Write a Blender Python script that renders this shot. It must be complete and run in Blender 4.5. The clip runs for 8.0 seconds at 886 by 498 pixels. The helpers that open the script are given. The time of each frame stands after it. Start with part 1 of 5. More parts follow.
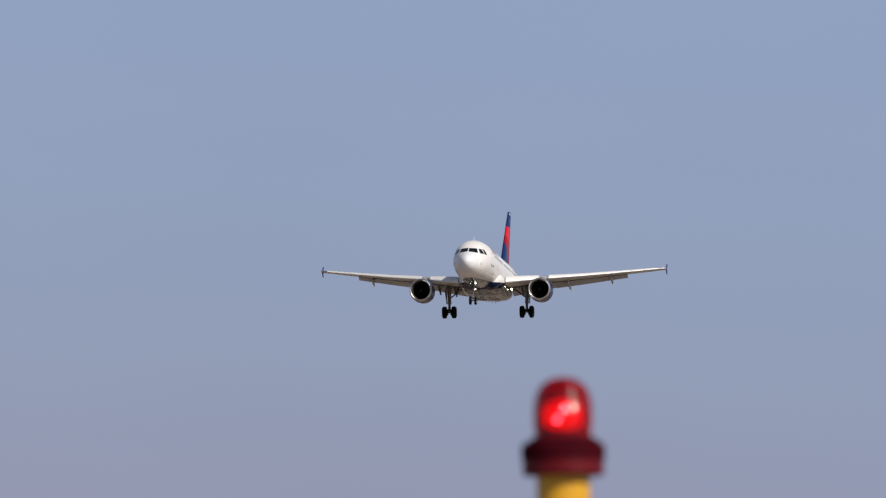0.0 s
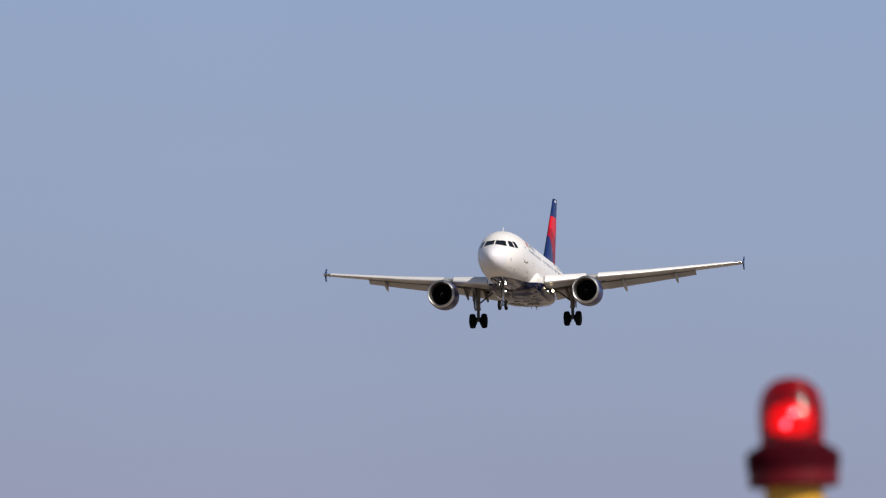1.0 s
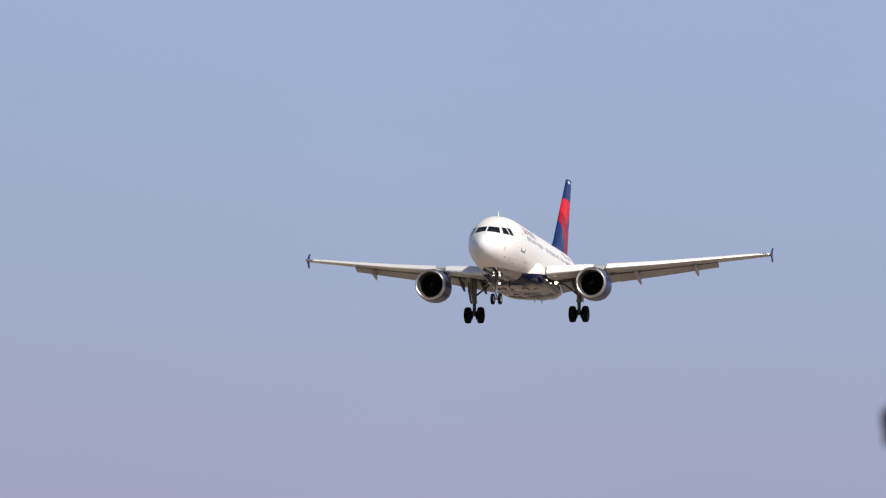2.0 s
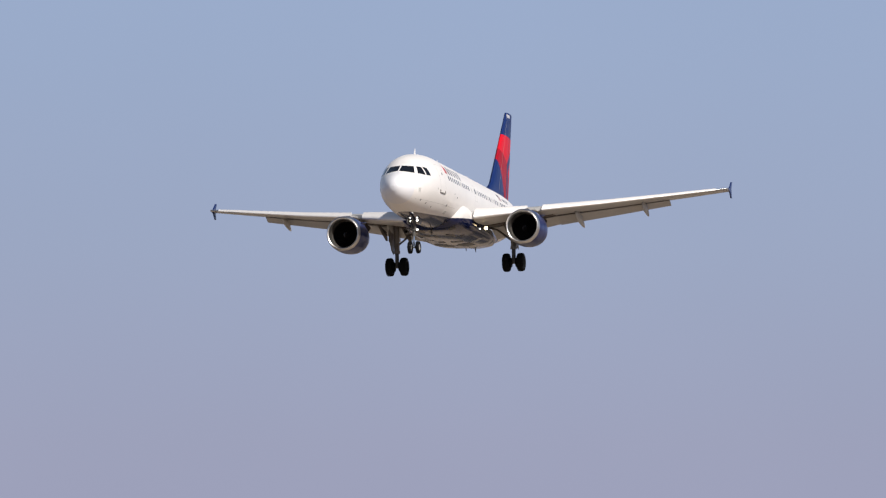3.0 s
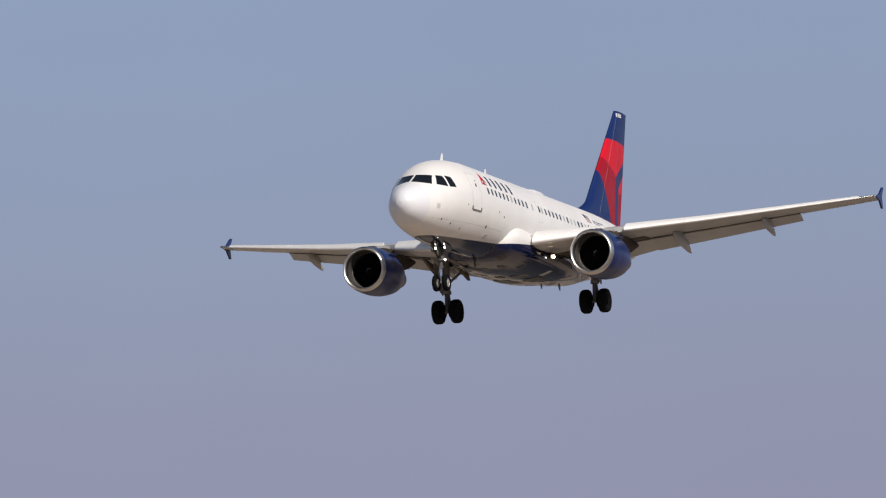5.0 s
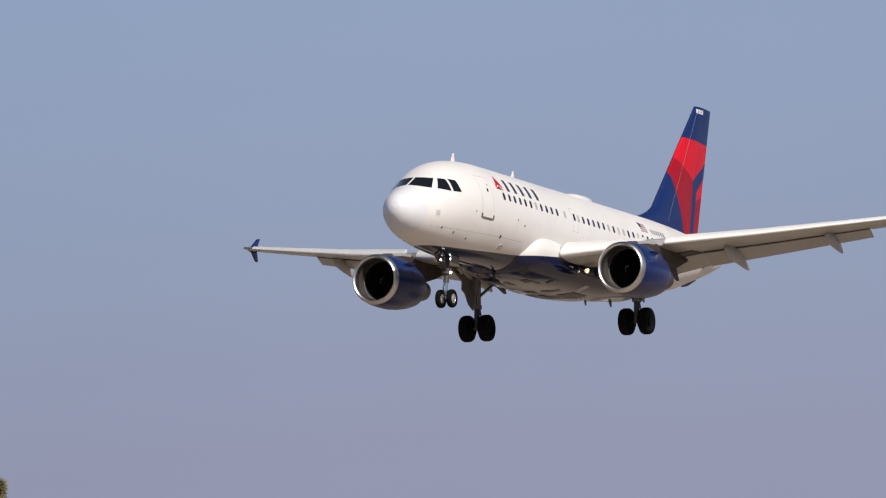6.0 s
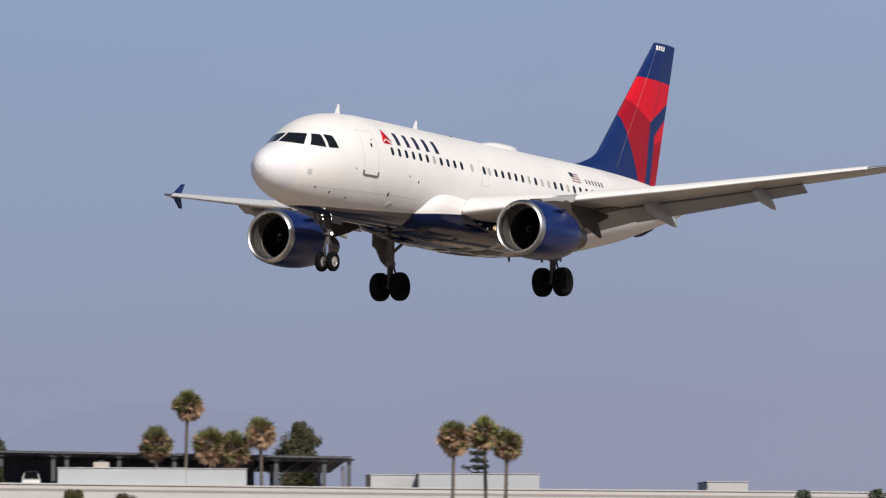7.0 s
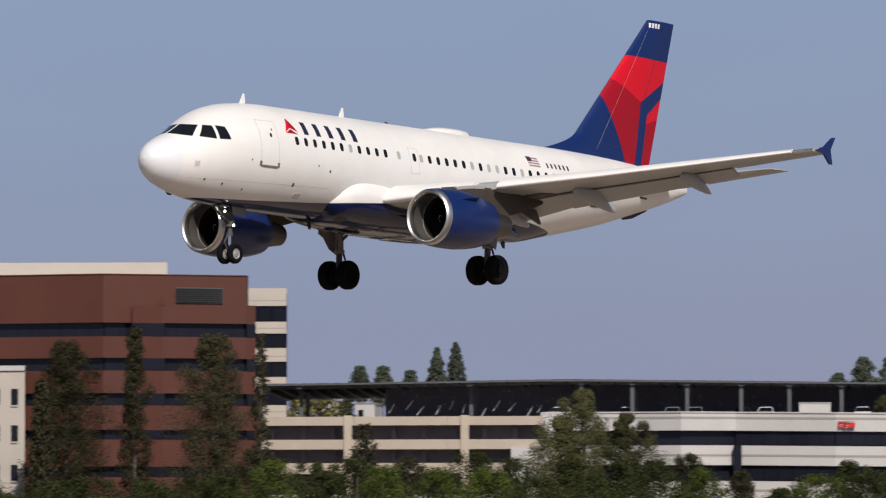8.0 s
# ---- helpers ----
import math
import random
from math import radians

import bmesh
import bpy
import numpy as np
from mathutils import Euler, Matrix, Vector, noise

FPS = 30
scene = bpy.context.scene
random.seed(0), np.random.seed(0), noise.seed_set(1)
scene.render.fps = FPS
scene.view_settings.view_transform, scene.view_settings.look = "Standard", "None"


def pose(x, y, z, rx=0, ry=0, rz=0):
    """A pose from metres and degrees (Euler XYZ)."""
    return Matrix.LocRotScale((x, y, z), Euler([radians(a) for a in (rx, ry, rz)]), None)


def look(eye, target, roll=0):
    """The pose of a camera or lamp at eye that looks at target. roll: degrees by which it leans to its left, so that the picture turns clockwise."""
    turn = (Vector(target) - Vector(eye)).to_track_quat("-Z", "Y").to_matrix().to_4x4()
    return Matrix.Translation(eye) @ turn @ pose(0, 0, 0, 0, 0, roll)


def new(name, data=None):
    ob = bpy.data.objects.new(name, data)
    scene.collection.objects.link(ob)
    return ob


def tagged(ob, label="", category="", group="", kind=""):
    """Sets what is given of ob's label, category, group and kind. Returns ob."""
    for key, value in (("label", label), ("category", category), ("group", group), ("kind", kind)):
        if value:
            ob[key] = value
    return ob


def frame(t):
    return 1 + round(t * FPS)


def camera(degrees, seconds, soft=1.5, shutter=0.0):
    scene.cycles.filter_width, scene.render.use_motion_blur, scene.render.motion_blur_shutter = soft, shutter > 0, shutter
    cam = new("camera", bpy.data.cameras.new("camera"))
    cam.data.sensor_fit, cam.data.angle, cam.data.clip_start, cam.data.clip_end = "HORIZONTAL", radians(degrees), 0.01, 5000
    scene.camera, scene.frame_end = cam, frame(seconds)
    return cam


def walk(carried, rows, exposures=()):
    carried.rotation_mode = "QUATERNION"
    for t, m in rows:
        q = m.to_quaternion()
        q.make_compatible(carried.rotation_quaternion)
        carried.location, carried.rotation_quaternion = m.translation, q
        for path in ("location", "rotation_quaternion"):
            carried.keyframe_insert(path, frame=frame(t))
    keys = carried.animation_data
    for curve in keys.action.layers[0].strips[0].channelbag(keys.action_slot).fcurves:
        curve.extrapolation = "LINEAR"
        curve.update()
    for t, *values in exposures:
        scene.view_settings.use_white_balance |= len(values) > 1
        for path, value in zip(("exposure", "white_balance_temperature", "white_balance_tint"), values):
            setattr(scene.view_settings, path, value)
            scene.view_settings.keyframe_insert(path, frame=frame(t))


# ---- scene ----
cam = camera(8.229, 8.0, soft=1.2, shutter=0.08)
cam.data.dof.use_dof, cam.data.dof.focus_distance, cam.data.dof.aperture_fstop = True, 255.0, 5.6

# the stand of the camera and its way, in metres and degrees
PATH = [
    (0, pose(-0.990, 39.040, 2.400, 94.5776, -3.1125, -25.8183)),
    (0.1, pose(-0.830, 39.358, 2.417, 94.5840, -2.8357, -25.6819)),
    (0.2, pose(-0.675, 39.666, 2.433, 94.6018, -2.5658, -25.5229)),
    (0.3, pose(-0.532, 39.951, 2.448, 94.6347, -2.3097, -25.3637)),
    (0.4, pose(-0.405, 40.203, 2.461, 94.6759, -2.0743, -25.1161)),
    (0.5, pose(-0.300, 40.410, 2.470, 94.7025, -1.8665, -24.9256)),
    (0.6, pose(-0.221, 40.566, 2.476, 94.7396, -1.7126, -24.6755)),
    (0.7, pose(-0.163, 40.680, 2.480, 94.7383, -1.6236, -24.3710)),
    (0.8, pose(-0.119, 40.765, 2.482, 94.7313, -1.5832, -24.0627)),
    (0.9, pose(-0.084, 40.834, 2.485, 94.6931, -1.5754, -23.7847)),
    (1, pose(-0.050, 40.900, 2.490, 94.6619, -1.5838, -23.6075)),
    (1.1, pose(-0.016, 40.967, 2.496, 94.6062, -1.5959, -23.4200)),
    (1.2, pose(0.000, 41.000, 2.500, 94.5652, -1.6199, -23.2391)),
    (2.3, pose(0.000, 41.000, 2.500, 94.0196, -1.9535, -22.0218)),
    (2.4, pose(0.000, 41.000, 2.500, 93.9627, -1.7379, -21.8901)),
    (2.5, pose(0.000, 41.000, 2.500, 93.8663, -1.4208, -21.7325)),
    (2.6, pose(0.000, 41.000, 2.500, 93.7244, -1.1021, -21.5705)),
    (2.7, pose(0.000, 41.000, 2.500, 93.6395, -0.8069, -21.4054)),
    (2.8, pose(0.000, 41.000, 2.500, 93.6190, -0.5420, -21.2407)),
    (2.9, pose(0.000, 41.000, 2.500, 93.5909, -0.3140, -21.0747)),
    (3, pose(0.000, 41.000, 2.500, 93.5890, -0.1293, -20.9111)),
    (3.1, pose(0.000, 41.000, 2.500, 93.5472, 0.0178, -20.7409)),
    (3.2, pose(0.000, 41.000, 2.500, 93.5317, 0.1387, -20.5833)),
    (3.3, pose(0.000, 41.000, 2.500, 93.5143, 0.2345, -20.4044)),
    (3.4, pose(0.000, 41.000, 2.500, 93.5198, 0.3068, -20.2229)),
    (3.5, pose(0.000, 41.000, 2.500, 93.5281, 0.3569, -19.9304)),
    (3.6, pose(0.000, 41.000, 2.500, 93.4954, 0.3896, -19.5575)),
    (3.7, pose(0.000, 41.000, 2.500, 93.4762, 0.4230, -19.1882)),
    (3.8, pose(0.000, 41.000, 2.500, 93.4829, 0.4783, -18.8270)),
    (3.9, pose(0.000, 41.000, 2.500, 93.5038, 0.5769, -18.4938)),
    (4, pose(0.000, 41.000, 2.500, 93.5119, 0.7399, -18.1132)),
    (4.1, pose(0.000, 41.000, 2.500, 93.4930, 0.9780, -17.8062)),
    (4.2, pose(0.000, 41.000, 2.500, 93.4815, 1.2650, -17.5296)),
    (4.3, pose(0.000, 41.000, 2.500, 93.5218, 1.5670, -17.2830)),
    (4.4, pose(0.000, 41.000, 2.500, 93.5626, 1.8499, -16.9441)),
    (4.5, pose(0.000, 41.000, 2.500, 93.5852, 2.0799, -16.3798)),
    (4.6, pose(0.000, 41.000, 2.500, 93.5713, 2.2298, -15.7365)),
    (4.7, pose(0.000, 41.000, 2.500, 93.5716, 2.3062, -15.3220)),
    (4.8, pose(0.000, 41.000, 2.500, 93.5684, 2.3257, -15.0180)),
    (4.9, pose(0.000, 41.000, 2.500, 93.5548, 2.3047, -14.7277)),
    (5, pose(0.000, 41.000, 2.500, 93.5290, 2.2596, -14.4179)),
    (5.1, pose(0.000, 41.000, 2.500, 93.5118, 2.2022, -14.0454)),
    (5.2, pose(0.000, 41.000, 2.500, 93.5179, 2.1254, -13.6187)),
    (6.3, pose(0.000, 41.000, 2.500, 93.7109, -0.1060, -8.1081)),
    (6.4, pose(0.000, 40.496, 2.500, 93.7451, -0.3544, -7.8444)),
    (6.5, pose(0.000, 39.000, 2.500, 93.7377, -0.5529, -7.4774)),
    (6.6, pose(0.000, 36.584, 2.500, 93.6050, -0.6635, -7.0722)),
    (6.7, pose(0.000, 33.500, 2.500, 93.4623, -0.6739, -6.5330)),
    (6.8, pose(0.000, 30.025, 2.500, 93.3088, -0.5795, -5.9619)),
    (6.9, pose(0.000, 26.339, 2.500, 93.2145, -0.3946, -5.2529)),
    (7, pose(0.000, 22.600, 2.500, 93.1965, -0.1379, -4.3200)),
    (7.1, pose(0.000, 18.928, 2.500, 93.1515, 0.1211, -3.4368)),
    (7.2, pose(0.000, 15.300, 2.500, 93.1228, 0.1078, -2.6337)),
    (7.3, pose(0.000, 11.665, 2.500, 93.0367, -0.3336, -1.7962)),
    (7.4, pose(0.000, 8.000, 2.500, 92.9633, -0.6782, -1.3349)),
    (7.5, pose(0.000, 4.300, 2.500, 92.8910, -0.5151, -0.6422)),
    (7.6, pose(0.000, 0.600, 2.500, 92.7993, -0.3899, 0.1671)),
    (7.7, pose(0.000, -3.050, 2.500, 92.7291, -0.3878, 0.9683)),
    (7.8, pose(0.000, -6.700, 2.500, 92.6407, -0.2947, 1.9059)),
    (7.9, pose(0.000, -10.400, 2.500, 92.5568, -0.0332, 3.0347)),
    (8, pose(0.000, -14.100, 2.500, 92.4775, 0.0008, 3.9853)),
]
EXPOSURES = [(0, -0.03), (0.6, -0.04), (1.2, 0.12), (2.3, 0.27), (2.6, 0.25), (3.5, 0.1), (4, 0.04), (4.5, 0), (5, -0.06), (5.2, -0.06), (6.3, 0), (7.5, 0), (8, -0.06)]
walk(cam, PATH, EXPOSURES)

# the airliner on its approach
FLIGHT = [
    (0, pose(251.721, 562.090, 48.382, 3.0210, -1.8750, -123.8690)),
    (0.5, pose(214.664, 503.547, 43.872, 2.7405, -2.0131, -123.7746)),
    (1, pose(191.531, 472.576, 41.106, 2.4757, -2.2627, -123.6585)),
    (1.2, pose(183.881, 463.386, 40.044, 2.3783, -2.4036, -123.6117)),
    (2.3, pose(153.679, 418.957, 32.675, 1.8750, -2.4290, -124.3860)),
    (2.5, pose(147.092, 411.197, 32.060, 1.7810, -2.7030, -124.3900)),
    (3, pose(130.486, 391.108, 30.339, 1.5580, -2.7600, -124.3830)),
    (3.5, pose(115.072, 373.561, 28.507, 1.3560, -2.7530, -124.3900)),
    (4, pose(99.959, 353.782, 26.540, 1.1550, -3.0110, -124.5670)),
    (4.5, pose(84.595, 334.642, 24.543, 0.9820, -3.8150, -124.6750)),
    (5, pose(69.201, 314.802, 22.739, 0.8090, -4.2870, -124.7980)),
    (5.2, pose(63.063, 307.099, 22.031, 0.7440, -4.3800, -124.8330)),
    (6.3, pose(32.083, 280.682, 20.703, 0.2590, -3.4580, -124.9980)),
    (6.5, pose(28.407, 273.029, 20.703, 0.1010, -3.0820, -125.6050)),
    (6.6, pose(25.617, 270.617, 20.540, 0.0883, -2.9684, -125.5844)),
    (6.7, pose(21.771, 268.466, 20.203, 0.1040, -2.8840, -125.3487)),
    (6.8, pose(18.091, 265.336, 19.879, 0.1129, -2.7927, -125.1858)),
    (6.9, pose(14.351, 261.227, 19.587, 0.1109, -2.7065, -125.0358)),
    (7, pose(10.620, 256.393, 19.306, 0.1020, -2.6500, -124.9130)),
    (7.1, pose(6.907, 251.345, 19.022, 0.0912, -2.6185, -124.8178)),
    (7.2, pose(3.377, 247.593, 18.751, 0.0890, -2.4920, -124.7920)),
    (7.3, pose(-0.495, 246.035, 18.504, 0.1011, -2.2056, -124.6915)),
    (7.4, pose(-3.675, 244.092, 18.250, 0.1100, -2.0310, -124.7870)),
    (7.5, pose(-7.522, 239.527, 17.960, 0.1080, -2.0860, -124.7800)),
    (7.6, pose(-11.419, 234.293, 17.656, 0.1030, -2.0890, -124.7880)),
    (7.8, pose(-19.036, 224.224, 17.040, 0.0970, -2.2880, -124.9290)),
    (7.9, pose(-23.125, 219.951, 16.754, 0.1010, -2.4370, -124.9870)),
    (8, pose(-27.282, 215.668, 16.480, 0.1040, -2.5960, -125.0680)),
]

# ---- light ----
SUN_ELEVATION, SUN_AZIMUTH = 39.0, 163.0     # degrees; azimuth clockwise from +y


def sun_vector():
    a, e = radians(SUN_AZIMUTH), radians(SUN_ELEVATION)
    return Vector((math.sin(a) * math.cos(e), math.cos(a) * math.cos(e), math.sin(e)))


def make_world():
    world = bpy.data.worlds.new("hazy_sky")
    scene.world = world
    world.use_nodes = True
    nt = world.node_tree
    nt.nodes.clear()
    out = nt.nodes.new("ShaderNodeOutputWorld")
    sky = nt.nodes.new("ShaderNodeTexSky")
    sky.sky_type, sky.sun_disc = "NISHITA", False
    sky.sun_elevation, sky.sun_rotation = radians(SUN_ELEVATION), radians(SUN_AZIMUTH)
    sky.dust_density = 2.0
    high = nt.nodes.new("ShaderNodeBackground")
    high.inputs["Strength"].default_value = 0.05
    nt.links.new(sky.outputs["Color"], high.inputs["Color"])
    # the haze layer low over the horizon
    coord = nt.nodes.new("ShaderNodeTexCoord")
    split = nt.nodes.new("ShaderNodeSeparateXYZ")
    nt.links.new(coord.outputs["Generated"], split.inputs[0])
    rise = nt.nodes.new("ShaderNodeMapRange")
    rise.inputs["From Min"].default_value, rise.inputs["From Max"].default_value = 0.0, 0.125
    nt.links.new(split.outputs["Z"], rise.inputs["Value"])
    ramp = nt.nodes.new("ShaderNodeValToRGB")
    el = ramp.color_ramp.elements
    el[0].position, el[0].color = 0.0, (0.296, 0.302, 0.419, 1)
    el[1].position, el[1].color = 1.0, (0.282, 0.366, 0.538, 1)
    for p, c in ((0.25, (0.297, 0.316, 0.437, 1)), (0.5, (0.294, 0.345, 0.483, 1)), (0.75, (0.288, 0.360, 0.517, 1))):
        e = el.new(p)
        e.color = c
    nt.links.new(rise.outputs["Result"], ramp.inputs["Fac"])
    # faint unevenness of the haze
    tex = nt.nodes.new("ShaderNodeTexNoise")
    tex.inputs["Scale"].default_value, tex.inputs["Detail"].default_value = 9.0, 3.0
    nt.links.new(coord.outputs["Generated"], tex.inputs["Vector"])
    soft = nt.nodes.new("ShaderNodeMapRange")
    soft.inputs["To Min"].default_value, soft.inputs["To Max"].default_value = 0.95, 1.05
    nt.links.new(tex.outputs["Fac"], soft.inputs["Value"])
    # towards north the haze is a touch bluer than towards the east
    turn = nt.nodes.new("ShaderNodeMapRange")
    turn.inputs["From Min"].default_value, turn.inputs["From Max"].default_value = 0.16, -0.06
    nt.links.new(split.outputs["X"], turn.inputs["Value"])
    tint = nt.nodes.new("ShaderNodeMix")
    tint.data_type, tint.blend_type = "RGBA", "MULTIPLY"
    nt.links.new(turn.outputs["Result"], tint.inputs["Factor"])
    nt.links.new(ramp.outputs["Color"], tint.inputs[6])
    tint.inputs[7].default_value = (0.945, 1.0, 1.02, 1)
    low = nt.nodes.new("ShaderNodeBackground")
    nt.links.new(tint.outputs[2], low.inputs["Color"])
    nt.links.new(soft.outputs["Result"], low.inputs["Strength"])
    fade = nt.nodes.new("ShaderNodeMapRange")
    fade.interpolation_type = "SMOOTHSTEP"
    fade.inputs["From Min"].default_value, fade.inputs["From Max"].default_value = 0.14, 0.5
    nt.links.new(split.outputs["Z"], fade.inputs["Value"])
    mix = nt.nodes.new("ShaderNodeMixShader")
    nt.links.new(fade.outputs["Result"], mix.inputs["Fac"])
    nt.links.new(low.outputs[0], mix.inputs[1])
    nt.links.new(high.outputs[0], mix.inputs[2])
    nt.links.new(mix.outputs[0], out.inputs["Surface"])


make_world()
sun_data = bpy.data.lights.new("sun", "SUN")
sun_data.energy, sun_data.angle, sun_data.color = 3.95, radians(0.53), (1.0, 0.945, 0.875)
sun = new("sun", sun_data)
sun.matrix_world = look(sun_vector() * 500, (0, 0, 0))


# ---- materials ----
def mat(name, color, rough=0.5, metal=0.0, vary=0.12, scale=3.0, fine=30.0, bump=0.0, coat=0.0, glow=0.0, spec=0.5, rand=0.0):
    """A surface with variation at two scales, fine relief and a little change from piece to piece."""
    m = bpy.data.materials.new(name)
    m.use_nodes = True
    nt = m.node_tree
    b = nt.nodes["Principled BSDF"]
    b.inputs["Metallic"].default_value = metal
    b.inputs["Coat Weight"].default_value = coat
    b.inputs["Coat Roughness"].default_value = 0.06
    b.inputs["Specular IOR Level"].default_value = spec
    coord = nt.nodes.new("ShaderNodeTexCoord")
    big, small = nt.nodes.new("ShaderNodeTexNoise"), nt.nodes.new("ShaderNodeTexNoise")
    big.inputs["Scale"].default_value, small.inputs["Scale"].default_value = scale, fine
    big.inputs["Detail"].default_value, small.inputs["Detail"].default_value = 4, 5
    for n in (big, small):
        nt.links.new(coord.outputs["Object"], n.inputs["Vector"])
    add = nt.nodes.new("ShaderNodeMath")
    add.operation = "MULTIPLY_ADD"
    add.inputs[1].default_value = 0.6
    nt.links.new(big.outputs["Fac"], add.inputs[0])
    half = nt.nodes.new("ShaderNodeMath")
    half.operation = "MULTIPLY"
    half.inputs[1].default_value = 0.4
    nt.links.new(small.outputs["Fac"], half.inputs[0])
    nt.links.new(half.outputs[0], add.inputs[2])
    last = add.outputs[0]
    if rand:
        info = nt.nodes.new("ShaderNodeObjectInfo")
        isl = nt.nodes.new("ShaderNodeNewGeometry")
        r1 = nt.nodes.new("ShaderNodeMath")
        r1.operation = "ADD"
        nt.links.new(info.outputs["Random"], r1.inputs[0])
        nt.links.new(isl.outputs["Random Per Island"], r1.inputs[1])
        r2 = nt.nodes.new("ShaderNodeMath")
        r2.operation = "MULTIPLY_ADD"
        r2.inputs[1].default_value, r2.inputs[2].default_value = rand, -rand
        nt.links.new(r1.outputs[0], r2.inputs[0])
        r3 = nt.nodes.new("ShaderNodeMath")
        r3.operation = "ADD"
        nt.links.new(r2.outputs[0], r3.inputs[0])
        nt.links.new(last, r3.inputs[1])
        last = r3.outputs[0]
    span = nt.nodes.new("ShaderNodeMapRange")
    span.inputs["From Min"].default_value, span.inputs["From Max"].default_value = 0.3, 0.7
    span.inputs["To Min"].default_value, span.inputs["To Max"].default_value = 1 - vary, 1 + vary
    span.clamp = False
    nt.links.new(last, span.inputs["Value"])
    mul = nt.nodes.new("ShaderNodeVectorMath")
    mul.operation = "SCALE"
    mul.inputs[0].default_value = color
    nt.links.new(span.outputs["Result"], mul.inputs["Scale"])
    nt.links.new(mul.outputs[0], b.inputs["Base Color"])
    ro = nt.nodes.new("ShaderNodeMapRange")
    ro.inputs["From Min"].default_value, ro.inputs["From Max"].default_value = 0.3, 0.7
    ro.inputs["To Min"].default_value, ro.inputs["To Max"].default_value = max(0.02, rough * 0.85), min(1, rough * 1.15)
    nt.links.new(big.outputs["Fac"], ro.inputs["Value"])
    nt.links.new(ro.outputs["Result"], b.inputs["Roughness"])
    if bump:
        bp = nt.nodes.new("ShaderNodeBump")
        bp.inputs["Strength"].default_value, bp.inputs["Distance"].default_value = 0.6, bump
        nt.links.new(small.outputs["Fac"], bp.inputs["Height"])
        nt.links.new(bp.outputs[0], b.inputs["Normal"])
    if glow:
        b.inputs["Emission Color"].default_value = (*color, 1)
        b.inputs["Emission Strength"].default_value = glow
    return m


def hull_paint():
    """White above, dark blue belly: the boundary is a curve along the hull, in the aircraft's own metres."""
    m = mat("hull_paint", (0.805, 0.776, 0.752), rough=0.38, vary=0.05, scale=0.5, fine=1.6, coat=0.2, bump=0.0012)
    nt = m.node_tree
    b = nt.nodes["Principled BSDF"]
    white = b.inputs["Base Color"].links[0].from_socket
    coord = nt.nodes.new("ShaderNodeTexCoord")
    split = nt.nodes.new("ShaderNodeSeparateXYZ")
    nt.links.new(coord.outputs["Object"], split.inputs[0])
    aft = nt.nodes.new("ShaderNodeMapRange")
    aft.inputs["From Min"].default_value, aft.inputs["From Max"].default_value = 0.0, -34.0
    nt.links.new(split.outputs["X"], aft.inputs["Value"])
    ramp = nt.nodes.new("ShaderNodeValToRGB")
    el = ramp.color_ramp.elements
    line = ((1.6, 1.9), (2.7, 1.84), (5.3, 1.75), (8.6, 1.57), (12.0, 1.33), (16.0, 1.02), (19.4, .97), (21.5, 1.27), (23.6, 1.50), (24.8, 1.9))
    el[0].position, el[0].color = line[0][0] / 34, [line[0][1] / 3] * 3 + [1]
    el[1].position, el[1].color = line[-1][0] / 34, [line[-1][1] / 3] * 3 + [1]
    for s, z in line[1:-1]:
        el.new(s / 34).color = [z / 3] * 3 + [1]
    nt.links.new(aft.outputs["Result"], ramp.inputs["Fac"])
    depth = nt.nodes.new("ShaderNodeMath")
    depth.operation = "MULTIPLY_ADD"
    depth.inputs[1].default_value = 3.0
    nt.links.new(ramp.outputs["Color"], depth.inputs[0])
    nt.links.new(split.outputs["Z"], depth.inputs[2])
    # the nose cone's own, cooler white
    cone = nt.nodes.new("ShaderNodeMapRange")
    cone.inputs["From Min"].default_value, cone.inputs["From Max"].default_value = -1.12, -1.10
    nt.links.new(split.outputs["X"], cone.inputs["Value"])
    tint = nt.nodes.new("ShaderNodeMix")
    tint.data_type = "RGBA"
    nt.links.new(cone.outputs["Result"], tint.inputs["Factor"])
    nt.links.new(white, tint.inputs[6])
    tint.inputs[7].default_value = (0.75, 0.745, 0.77, 1)
    white = tint.outputs[2]
    edge = nt.nodes.new("ShaderNodeMapRange")
    edge.inputs["From Min"].default_value, edge.inputs["From Max"].default_value = -0.012, 0.012
    nt.links.new(depth.outputs[0], edge.inputs["Value"])
    mix = nt.nodes.new("ShaderNodeMix")
    mix.data_type = "RGBA"
    nt.links.new(edge.outputs["Result"], mix.inputs["Factor"])
    mix.inputs[6].default_value = (0.006, 0.011, 0.052, 1)
    nt.links.new(white, mix.inputs[7])
    nt.links.new(mix.outputs[2], b.inputs["Base Color"])
    shine = nt.nodes.new("ShaderNodeMapRange")
    nt.links.new(b.inputs["Roughness"].links[0].from_socket, shine.inputs["To Max"])
    shine.inputs["To Min"].default_value = 0.11
    nt.links.new(edge.outputs["Result"], shine.inputs["Value"])
    nt.links.new(shine.outputs["Result"], b.inputs["Roughness"])
    # the blue is polished a little more than the white
    for name, low, high in (("Specular IOR Level", 0.45, 0.5), ("Coat Weight", 0.0, 0.08)):
        gloss = nt.nodes.new("ShaderNodeMapRange")
        gloss.inputs["To Min"].default_value, gloss.inputs["To Max"].default_value = low, high
        nt.links.new(edge.outputs["Result"], gloss.inputs["Value"])
        nt.links.new(gloss.outputs["Result"], b.inputs[name])
    return m


